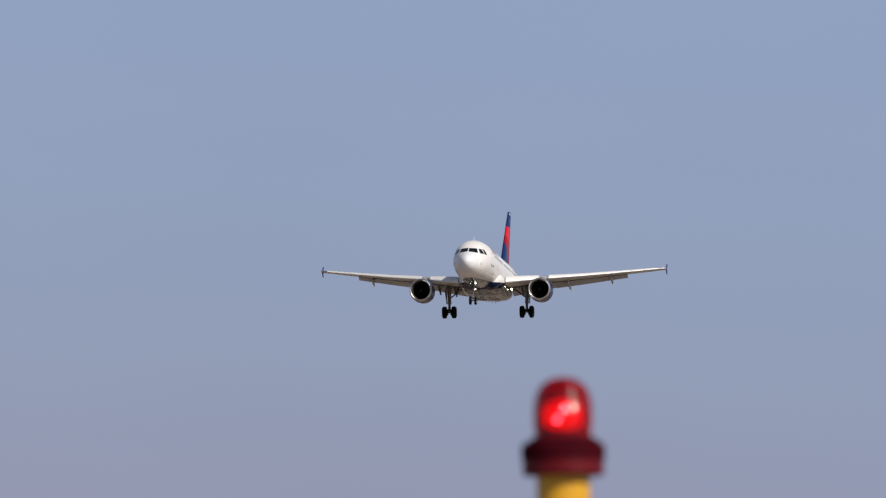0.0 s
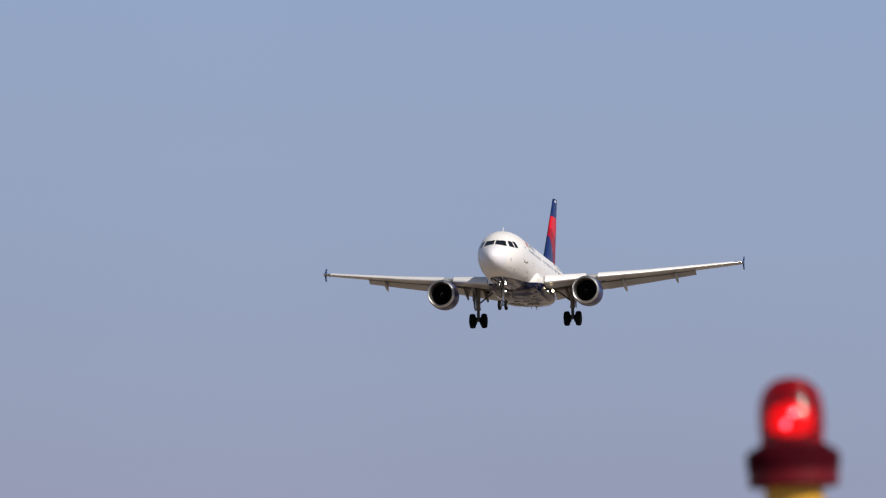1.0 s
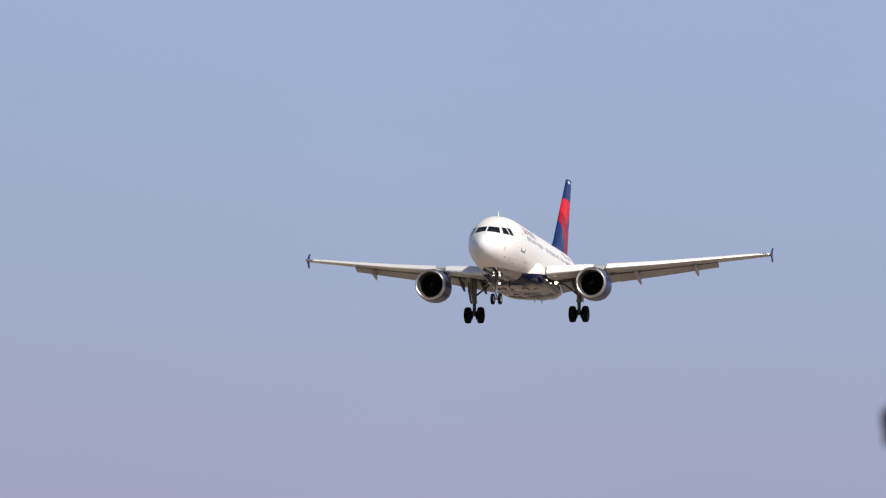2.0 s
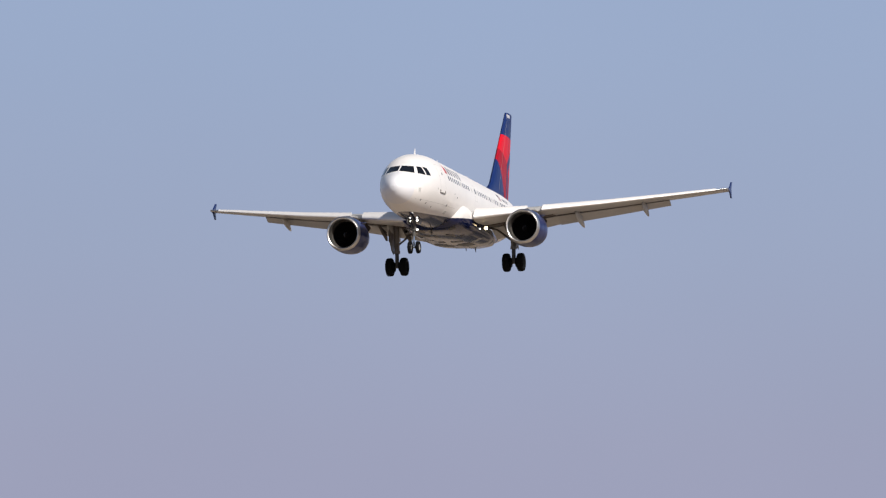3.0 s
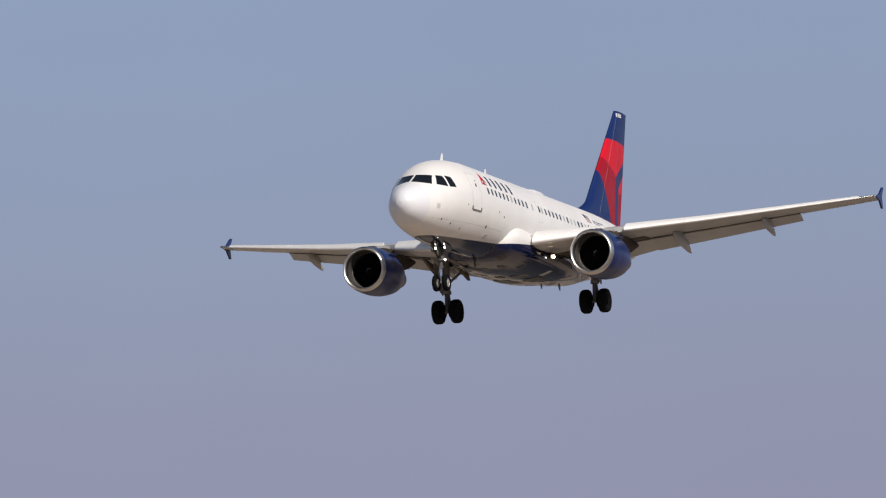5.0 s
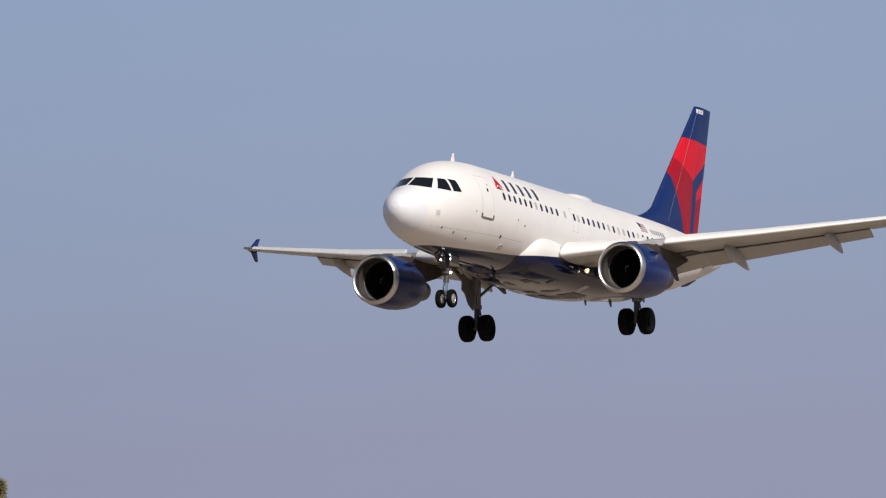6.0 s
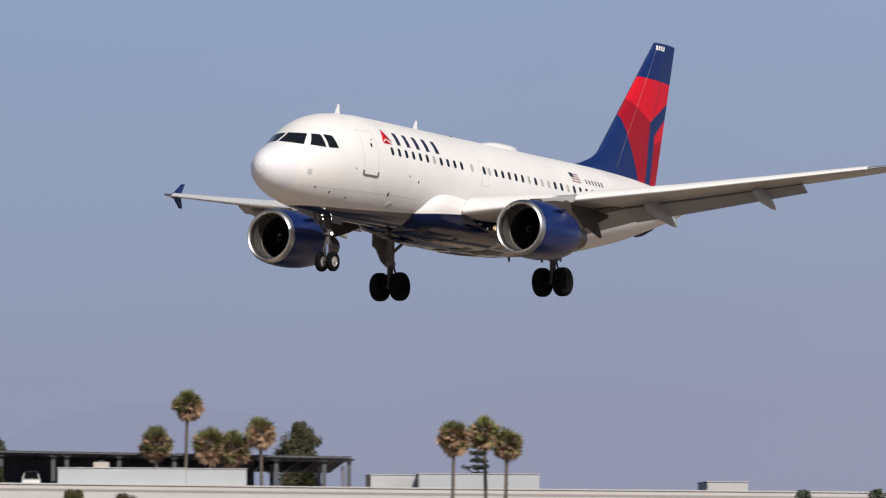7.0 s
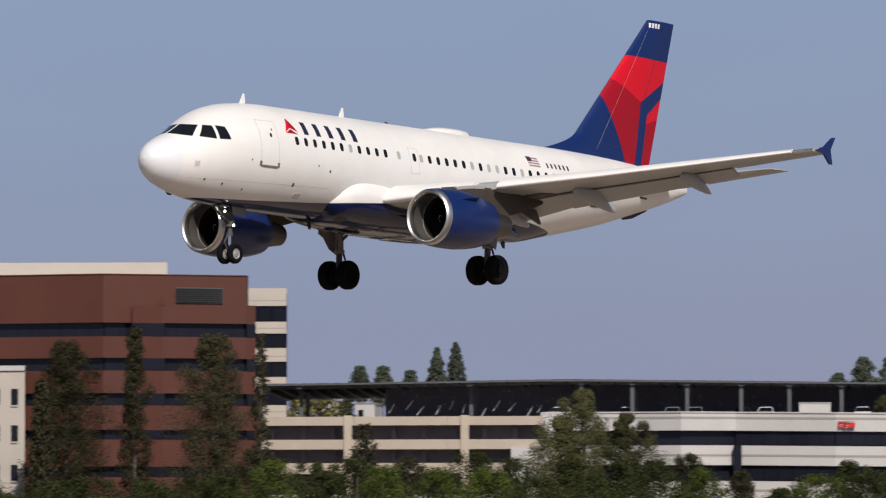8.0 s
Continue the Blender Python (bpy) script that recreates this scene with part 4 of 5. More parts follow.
                part("door_window", oval((s0 + s1) / 2 + .1, .72, .10, .16, q, .014), M["pane"], leaf)
            elif name == "overwing_exit":
                part("exit_window", oval((s0 + s1) / 2, .63, .205, .32, q, .014), M["pane"], leaf)
        # airline emblem and name, as plain shapes
        part("emblem_upper", patch(((6.12, .93), (6.46, 1.12), (6.48, 1.48), (6.46, 1.48)), lambda s, z, lift, q=q: skin(s, z, q, lift), 4, 4, .012), M["red"], hull, "red emblem")
        part("emblem_upper", patch(((6.46, 1.12), (6.86, .98), (6.50, 1.48), (6.48, 1.48)), lambda s, z, lift, q=q: skin(s, z, q, lift), 4, 4, .012), M["dark_red"], hull, "dark red emblem")
        part("emblem_lower", patch(((6.14, .90), (6.84, .90), (6.62, .98), (6.46, 1.07)), lambda s, z, lift, q=q: skin(s, z, q, lift), 4, 3, .012), M["dark_red"], hull, "dark red emblem")
        for k in range(5):
            s = 7.22 + .735 * k
            part("name_bar", side_patch(s, s + .26, .93, 1.42, q, 4, 4, .012), M["ink"], hull, "dark blue name bar")
        for k in range(6):
            s = 22.38 + .27 * k
            part("registration_bar", side_patch(s, s + .10, 1.0, 1.20, q, 2, 2, .012), M["ink"], hull, "small dark marking bar")
        flag = part("flag", side_patch(21.2, 21.92, .97, 1.38, q, 4, 4, .012), M["white"], hull, "small flag with red stripes and blue corner")
        for k in range(4):
            z = .985 + .105 * k
            part("stripe", side_patch(21.2, 21.92, z, z + .05, q, 3, 1, .018), M["flag_red"], flag)
        part("canton", side_patch(21.2, 21.5, 1.18, 1.38, q, 2, 2, .022), M["flag_blue"], flag)
        # small fittings on the forward hull
        part("sensor_plate", side_patch(1.58, 1.78, -.76, -.56, q, 2, 2, .02), M["line"], hull, "square grey sensor plate")
        part("sensor_frame", side_patch(1.53, 1.83, -.82, -.50, q, 2, 2, .012), M["white"], hull)
        for s, z, w in ((2.2, -1.2, .06), (3.1, -1.3, .06), (4.2, -1.42, .05), (6.7, -1.05, .10), (8.6, -.38, .07), (7.9, -.22, .05), (5.35, .95, .05), (4.2, -.3, .04)):
            part("vent", oval(s, z, w, w * 1.5, q, .01), M["dark"], hull)
        part("panel_seam", patch(((1.2, -1.22), (8.8, -1.03), (8.8, -1.012), (1.2, -1.202)), lambda s, z, lift, q=q: skin(s, z, q, lift), 20, 1, .003), M["line"], hull)
        part("tail_outlet", side_patch(25.35, 25.95, -.30, -.20, q, 3, 2, .03), M["dark"], hull, "dark outlet slot")
        part("tail_vent", side_patch(29.4, 30.1, .40, .47, q, 3, 2, .03), M["dark"], hull)
        part("drain_port", oval(7.2, -1.42, .42, .20, q, .012), M["line"], hull, "grey outlet flap")
    # blades and dome on the crown, blades under the belly
    for s, h, c in ((5.35, .40, .36), (11.25, .42, .36)):
        part("blade_antenna", loft([[(-s, .02, 2.0), (-s - c, .02, 2.0), (-s - c, -.02, 2.0), (-s, -.02, 2.0)],
                                    [(-s - .22, .008, 2.03 + h), (-s - c + .04, .008, 2.03 + h), (-s - c + .04, -.008, 2.03 + h), (-s - .22, -.008, 2.03 + h)]]), M["white"], hull, "white blade antenna")
    rings = []
    for s, half, top in ((16.2, .04, 2.07), (16.6, .22, 2.11), (17.0, .38, 2.19), (17.5, .45, 2.25), (18.4, .45, 2.27), (18.9, .40, 2.25), (19.15, .28, 2.17), (19.3, .05, 2.07)):
        rings.append([(-s, half * math.cos(math.pi * k / 12), 1.86 + (top - 1.86) * math.sin(math.pi * k / 12) ** 0.45) for k in range(13)])
    part("antenna_dome", loft(rings), M["white"], hull, "low white antenna dome", True)
    part("beacon_lamp", turned([(0, .10), (.08, .09), (.13, .03), (.135, .004)], "z", (-14.2, 0, 2.02), 16), M["dark"], hull, "", True)
    for s in (9.5, 18.9, 21.6):
        part("belly_antenna", loft([[(-s, .015, -2.0), (-s - .3, .015, -2.0), (-s - .3, -.015, -2.0), (-s, -.015, -2.0)],
                                    [(-s - .18, .008, -2.46 if s < 20 else -2.24), (-s - .32, .008, -2.46 if s < 20 else -2.24), (-s - .32, -.008, -2.46 if s < 20 else -2.24), (-s - .18, -.008, -2.46 if s < 20 else -2.24)]]), M["dark"], hull)
    part("drain_mast", slab([(-29.5, -.32), (-29.7, -.44), (-30.3, -.33), (-31.2, .02), (-31.3, .10), (-31.0, .12)], "y", -.02, .02), M["dark"], hull, "thin dark keel fin")
    for side in (1, -1):
        w = build_wing(plane, side)
        spot = (-14.0, side * 2.6, -1.72)
        lamp = part("landing_lamp", turned([(-.1, .05), (-.05, .13), (.50, .13), (.50, .115), (.0, .11)], "x", spot, 20), M["dark"], w, "deep landing lamp housing", True)
        part("lens", turned([(.005, .112), (.03, .09), (.04, .004)], "x", spot, 20), M["warm_lamp" if side > 0 else "pane"], lamp, "lit landing lamp" if side > 0 else "", True)
        spot = (-13.7, side * 2.22, -1.74)
        small = part("runway_turnoff_lamp", turned([(-.08, .03), (-.04, .075), (.22, .075), (.22, .065), (.0, .06)], "x", spot, 16), M["dark"], w, "small deep lamp housing", True)
        part("lens", turned([(.005, .045), (.02, .03), (.026, .004)], "x", spot, 16), M["lamp" if side > 0 else "pane"], small, "lit small lamp" if side > 0 else "", True)
        build_engine(plane, side)
        build_main_gear(plane, side)
    build_nose_gear(plane)
    build_tail(plane)
    return plane


airliner = build_airliner()


# ---- red obstruction beacon on a yellow post, close by ----
def build_beacon(x, y, z, lean, way):
    """x, y, z: the flange's middle; the post leans from upright by some degrees towards way (degrees from +x)."""
    t, w = math.tan(radians(lean)), radians(way)
    m = pose(x - z * t * math.cos(w), y - z * t * math.sin(w), 0, 0, 0, way) @ pose(0, 0, 0, 0, lean, 0) @ pose(0, 0, 0, 0, 0, -way)
    z /= math.cos(radians(lean))
    b = thing("obstruction_beacon", "lit red glass beacon on a red collar and yellow post", "beacon", m)
    part("post", turned([(0.0, .18), (.03, .18), (.035, .088), (z - .05, .088), (z - .045, .07)], "z", (0, 0, 0), 32, True), M["yellow"], b, "round yellow post", True)
    part("base_plate", bevel_box(-.24, .24, -.24, .24, 0, .03, .006), M["yellow"], b)
    col = part("collar", turned([(-.062, .085), (-.062, .127), (-.056, .133), (-.012, .133), (-.008, .10)], "z", (0, 0, z), 40, True),
               M["red_enamel"], b, "dark red enamelled collar", True)
    part("shaded_flange", turned([(-.012, .10), (-.010, .137), (.036, .137), (.043, .130), (.046, .106), (.060, .102), (.066, .092)], "z", (0, 0, z), 40, True), M["shaded_flange"], b, "upper flange in enamel darkened for shade", True)
    for k in range(6):
        a = math.pi * k / 3 + .3
        part("bolt", turned([(0, .011), (.014, .011), (.016, .007)], "z", (.111 * math.cos(a), .111 * math.sin(a), z + .041), 6, True), M["shaded_flange"], col)
    prof = [(.055, .092), (.12, .097), (.170, .096), (.210, .087), (.237, .068), (.254, .040), (.260, .004)]
    inner = [(d - (.005 if i > 2 else 0), max(.003, r - .006)) for i, (d, r) in enumerate(prof)]
    part("dome", turned(prof + inner[::-1], "z", (0, 0, z), 40), M["red_glass"], b, "red ribbed glass dome", True)
    for dx, dy, dz in ((-.034, -.081, .150), (-.054, -.069, .118)):
        part("lamp_bulb", turned([(-.009, .001), (-.006, .006), (0, .009), (.006, .006), (.009, .001)], "z", (dx, dy, z + dz), 16), M["red_lamp"], b, "glowing red lamp", True)
    part("lamp_holder", turned([(.05, .060), (.17, .058), (.195, .050), (.212, .03)], "z", (0, .026, z), 28, True), M["shaded_flange"], b, "dark lamp holder", True)
    # glow body added to redden the dome around its bulbs
    part("dome_glow", turned([(.085, .02), (.092, .045), (.106, .066), (.150, .066), (.172, .052), (.184, .02), (.186, .003)], "z", (-.012, -.020, z), 28), M["dome_glow"], b, "added deep red glow body inside the dome", True)
    return b


build_beacon(8.055, 56.952, 3.347, 3.5, 154.0)


# ---- ground and distance ----
def build_ground():
    n = 60
    vs, fs = [], []
    xs = [math.copysign(abs(u) ** 2.2, u) * 4200 for u in np.linspace(-1, 1, n + 1)]
    for yy in xs:
        for xx in xs:
            vs.append((xx, yy, 0.0))
    for j in range(n):
        for i in range(n):
            k = j * (n + 1) + i
            fs.append((k, k + 1, k + n + 2, k + n + 1))
    g = part("ground", (vs, fs), M["ground"], None, "flat dry airfield grass", kind="structure")
    return tagged(g, category="ground")


build_ground()


def build_hill(name, x0, x1, y, heights):
    rings = []
    n = len(heights)
    for i in range(n * 6 - 5):
        u = i / (n * 6 - 6)
        h = float(np.interp(u, np.linspace(0, 1, n), heights)) * (1 + .04 * noise.noise(Vector((u * 17, y, 0))))
        x = x0 + (x1 - x0) * u
        rings.append([(x, y - 400, -2), (x, y - 120, h * .7), (x, y, h), (x, y + 200, h * .6), (x, y + 400, -2)])
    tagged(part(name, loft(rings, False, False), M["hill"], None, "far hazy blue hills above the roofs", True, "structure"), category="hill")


build_hill("backdrop", -120, 330, 4300, (2, 55, 100, 122, 134, 130, 118, 80, 2))

# ---- buildings across the field ----
BY = 613.0


def facade_point(pts, d):
    """Place along a broken line in plan, d metres from its start, and the way outward."""
    for (ax, ay), (bx, by) in zip(pts, pts[1:]):
        l = math.hypot(bx - ax, by - ay)
        if d <= l or (bx, by) == pts[-1]:
            u = d / l
            return ax + (bx - ax) * u, ay + (by - ay) * u, (by - ay) / l, -(bx - ax) / l
        d -= l


def prism(pts, z0, z1, back):
    """A solid under a broken front line in plan, closed by a straight back line at y = back."""
    ring = [(x, y) for x, y in pts] + [(pts[-1][0] * back / pts[-1][1] - 1, back), (pts[0][0], back)]
    return loft([[(x, y, z0) for x, y in ring], [(x, y, z1) for x, y in ring]])


def shifted(pts, d):
    """The front line moved d metres towards the viewer's side."""
    return [(x, y - d) for x, y in pts]


def band_pieces(name, pts, z0, z1, proud, step, material, parent, label="", gap=0.04):
    """Panels side by side along the front, each an object."""
    for (ax, ay), (bx, by) in zip(pts, pts[1:]):
        l = math.hypot(bx - ax, by - ay)
        ux, uy = (bx - ax) / l, (by - ay) / l
        nx, ny = uy, -ux
        n = max(1, round(l / step))
        w = l / n
        me = None
        for k in range(n):
            c0, c1 = k * w + gap / 2, (k + 1) * w - gap / 2
            p = [(ax + ux * c0, ay + uy * c0), (ax + ux * c1, ay + uy * c1)]
            ring = [p[0], p[1], (p[1][0] + nx * proud, p[1][1] + ny * proud), (p[0][0] + nx * proud, p[0][1] + ny * proud)]
            part(name, loft([[(*q, z0) for q in ring], [(*q, z1) for q in ring]]), material, parent, label)


def band(pts, z0, z1, front, depth):
    """A strip along the whole front, standing front metres before it and depth metres thick."""
    a, b = shifted(pts, front), shifted(pts, front - depth)
    ring = a + b[::-1]
    return loft([[(x, y, z) for x, y in ring] for z in (z0, z1)])


def build_brown_office():
    b = thing("office_building", "red-brown office block with dark ribbon windows", "building")
    pts = [(-150.0, 636.0), (-78.3, 611.0), (-64.2, 617.0)]
    part("core", prism(shifted(pts, -1.0), 0, 26.3, 670), M["glass"], b, "dark window band core")
    part("roof", prism(shifted(pts, -.6), 26.3, 26.5, 670), M["roof"], b)
    levels = ((0, 3.0), (4.1, 6.4), (7.5, 10.25), (11.25, 13.75), (15.0, 17.3), (18.6, 20.8), (22.2, 27.1))
    for z0, z1 in levels:
        part("spandrel", band(pts, z0, z1, .4, 1.6), M["brick"], b, "red-brown spandrel band")
    part("coping", band(pts, 27.1, 27.2, .5, 1.8), M["brick"], b)
    for z0, z1 in zip([a[1] for a in levels], [a[0] for a in levels[1:]]):
        band_pieces("window_pane", [(-100.0, 618.95), (-78.3, 611.4), (-64.2, 617.4)], z0 + .03, z1 - .03, .12, 1.6, M["glass"], b, gap=.03)
    # the lower step at the corner, and the stair bay
    corner = part("corner_bay", loft([[(-64.2, 616.7, z), (-63.35, 617.2, z), (-68.0, 662, z), (-69.0, 662, z)] for z in (0, 24.1)]), M["brick"], b)
    step = part("corner_step", loft([[(-63.36, 617.1, z), (-62.6, 617.5, z), (-66.9, 660, z), (-67.8, 660, z)] for z in (0, 15.0)]), M["brick"], b)
    for z0, z1 in zip([a[1] for a in levels[:-1]], [a[0] for a in levels[1:]]):
        part("corner_window", loft([[(-64.18, 616.64, z), (-63.32, 617.15, z), (-63.5, 618.5, z), (-64.18, 618.2, z)] for z in (z0 + .03, z1 - .03)]), M["glass"], corner)
        if z1 < 15.1:
            part("corner_window", loft([[(-63.3, 617.07, z), (-62.57, 617.46, z), (-62.75, 618.8, z), (-63.3, 618.5, z)] for z in (z0 + .03, z1 - .03)]), M["glass"], step)
    bay = part("stair_bay", loft([[(-75.4, 611.2, z), (-72.3, 613.2, z), (-72.3, 616, z), (-75.4, 616, z)] for z in (0, 24.0)]), M["brick"], b, "projecting brown stair bay")
    for z0, z1 in zip([a[1] for a in levels], [a[0] for a in levels[1:]]):
        part("bay_window", loft([[(-75.43, 611.16, z), (-72.27, 613.16, z), (-72.27, 614, z), (-75.43, 614, z)] for z in (z0 + .03, z1 - .03)]), M["glass"], bay)
    part("bay_cap", loft([[(-73.1, 612.7, 24.0), (-72.3, 613.1, 24.0), (-72.3, 614, 24.0), (-73.1, 614, 24.0)], [(-72.6, 612.9, 25.0), (-72.4, 613.0, 25.0), (-72.4, 614, 25.0), (-72.6, 614, 25.0)]]), M["brick"], bay)
    grille = part("roof_grille", loft([[(-71.2, 613.45, z), (-66.5, 615.45, z), (-66.5, 616.5, z), (-71.2, 616.5, z)] for z in (24.25, 25.85)]), M["post"], b, "dark ventilation grille")
    for k in range(8):
        z = 24.35 + .19 * k
        part("slat", loft([[(-71.15, 613.35, h), (-66.55, 615.32, h), (-66.55, 615.5, h + .02), (-71.15, 613.5, h + .02)] for h in (z, z + .08)]), M["dark"], grille)
    part("penthouse", loft([[(-140, 632, z), (-74.2, 632, z), (-78.5, 660, z), (-140, 660, z)] for z in (26.3, 29.2)]), M["stone"], b, "pale roof plant storey")


def build_tower():
    t = thing("striped_office", "pale office block with dark window bands", "building")
    pts = [(-110.0, 662.0), (-64.4, 662.0)]
    part("core", prism(shifted(pts, -.6), 0, 27.0, 700), M["glass"], t, "dark window bands")
    levels = ((0, 8.6), (10.1, 11.5), (13.35, 14.65), (16.45, 17.75), (19.45, 20.95), (22.55, 23.85), (25.6, 27.55))
    for z0, z1 in levels:
        part("spandrel", prism(pts, z0, z1, 700), M["stone"], t, "pale spandrel band")
        part("joint", band(pts, z0 + .55, z0 + .62, .02, .4), M["trim"], t)
    for z0, z1 in zip([a[1] for a in levels], [a[0] for a in levels[1:]]):
        band_pieces("window_pane", [(-82.0, 662.35), (-64.6, 662.35)], z0 + .05, z1 - .05, .15, 1.5, M["glass"], t, gap=.08)


def build_left_block():
    b = thing("stone_block", "pale plastered block with small windows", "building")
    pts = [(-130.0, 600.0), (-83.5, 590.0)]
    part("wall", prism(pts, 0, 17.2, 620), M["stone"], b)
    part("parapet", band(pts, 16.8, 17.3, .2, .6), M["plaster"], b)
    for z in (2.0, 5.9, 9.8, 13.4):
        for k in range(8):
            x, y, nx, ny = facade_point(pts, 47.5 - 1.0 - 1.9 * k)
            ux, uy = -ny, nx
            ring = [(x + ux * .36 + nx * o, y + uy * .36 + ny * o) for o in (.04, -.2)] + [(x - ux * .36 + nx * o, y - uy * .36 + ny * o) for o in (-.2, .04)]
            part("window", loft([[(*q, z) for q in ring], [(*q, z + 1.6) for q in ring]]), M["glass"], b)
            sill = [(px + nx * .1, py + ny * .1) for px, py in ring]
            part("window_sill", loft([[(*q, z - .14) for q in sill], [(*q, z - .02) for q in sill]]), M["plaster"], b)


def build_parking():
    p = thing("parking_structure", "cream concrete parking structure with open decks", "parking garage")
    pts = [(-62.6, 615.92), (-33.4, 611.0)]
    # solid dark block in place of the shaded open decks
    part("deck_core", prism(shifted(pts, -3.0), 0, 11.7, 668), M["void"], p, "solid block filling the decks with shade-dark tone")
    for z in (3.8, 6.9, 9.45, 11.75):
        part("deck_slab", prism(shifted(pts, -.3), z, z + .3, 668), M["cream"], p)
    for z0, z1 in ((.9, 1.9), (3.6, 4.6), (6.75, 7.85), (9.25, 10.25), (11.7, 12.6)):
        band_pieces("parapet", pts, z0, z1, .25, 11.0, M["cream"], p, gap=.03)
    for d in (9.2, 21.5):
        x, y, nx, ny = facade_point(pts, d)
        part("column", box(x - .4, x + .4, y - .42, y + .5, 0, 12.72), M["cream"], p)
    for k in range(9):
        x, y, nx, ny = facade_point(pts, 3.2 * k + 1)
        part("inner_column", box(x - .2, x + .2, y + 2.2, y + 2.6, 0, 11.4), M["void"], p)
    part("end_wall", box(-36.6, -33.4, 610.6, 612.5, 0, 9.4), M["plaster"], p, "white end wall")
    part("stair_wall", box(-33.6, -31.0, 611.2, 613, 0, 13.0), M["plaster"], p)


def fall(x):
    """How far the low office's storeys lie below their height at its near end."""
    return float(np.interp(x, (-12, -4, 42, 140), (0, -.12, -.45, -.8)))


def build_white_block():
    w = thing("low_office", "long white low office with black window bands", "building")
    pts = [(-33.0, 612.4), (-24.1, 611.6), (-19.3, 609.4), (-13.8, 611.6), (-3.7, 608.4), (42.4, 611.5), (140.0, 621.0)]
    part("core", prism(shifted(pts, -.8), 0, 11.9, 640), M["glass"], w, "black window bands")
    part("roof", prism(shifted(pts, -.4), 11.75, 11.9, 640), M["roof"], w)

    def strip(z0, z1, front, depth):
        """A strip along the front; the wall steps down with the falling street."""
        return loft([[(x, y - front, z + fall(x)) for x, y in pts] + [(x, y - front + depth, z + fall(x)) for x, y in reversed(pts)] for z in (z0, z1)])
    for z0, z1 in ((.9, 2.4), (4.2, 6.0), (7.6, 9.6), (11.1, 12.9)):
        part("band", strip(z0, z1, 0, 2.0), M["plaster"], w)
    for z in (8.55, 12.35, 5.0):
        part("groove", strip(z - .07, z + .16, .03, .5), M["trim"], w, "grey recessed joint")
    part("coping", strip(12.9, 13.02, .12, .7), M["plaster"], w)
    for z0, z1 in ((9.62, 11.08), (6.02, 7.58)):
        band_pieces("window_pane", shifted(pts[3:6], -.55), z0, z1, .15, 1.55, M["glass"], w, gap=.06)
    part("pier", box(-14.0, -13.2, 610.5, 613, 6.0, 9.6), M["glass"], w)
    # red sign: bars for the unreadable letters
    sign = part("sign", box(-3.42, -1.72, 608.1, 608.35, 11.95, 12.0), M["red_sign"], w, "small red sign")
    for k, (a, b0, b1) in enumerate(((0, 11.35, 11.98), (.42, 11.35, 11.8), (.62, 11.25, 11.85), (1.05, 11.35, 11.8), (1.38, 11.4, 11.85))):
        part("sign_bar", box(-3.40 + a, -3.40 + a + (.16 if k in (0, 2) else .3), 608.02, 608.2, b0, b1), M["red_sign"], sign)
    part("sign_link", box(-3.4, -1.8, 608.05, 608.2, 11.42, 11.56), M["red_sign"], sign)
    return w


def build_roof_units():
    for name, label, x0, x1, y0, z1, m in (("roof_unit", "pale roof plant box", 7.6, 19.78, 610.9, 14.5, "unit"), ("roof_unit", "pale roof plant box", 19.8, 25.6, 611.0, 14.55, "unit"),
                                           ("stair_head", "small white roof stair box", -7.4, -4.2, 612.3, 13.95, "plaster"), ("roof_unit", "pale roof plant box", 38.2, 42.7, 622.2, 14.4, "unit"),
                                           ("roof_unit", "pale roof plant box", 42.75, 54.5, 620, 14.5, "unit"), ("roof_unit", "small pale roof plant box", 71.2, 75.2, 622, 13.95, "plaster")):
        z1 += fall(x0)
        u = thing(name, label, "roof unit")
        part("casing", bevel_box(x0, x1, y0, y0 + (1.5 if y0 < 614 else 8), 11.9, z1, .05), M[m], u)
        part("lid", box(x0 - .08, x1 + .08, y0 - .08, y0 + (1.58 if y0 < 614 else 8.08), z1, z1 + .08), M[m], u)
        part("base_rail", box(x0 - .03, x1 + .03, y0 - .03, y0 + .2, 11.9, 12.15), M["trim"], u)
    v = thing("roof_fan", "small roof fan housing", "roof unit")
    part("housing", bevel_box(11.0, 12.5, 611.2, 612.0, 14.3, 14.9, .04), M["stone"], v)
    part("stack", rod((11.7, 611.6, 14.9), (11.7, 611.6, 15.05), .3, .3, 14), M["post"], v)


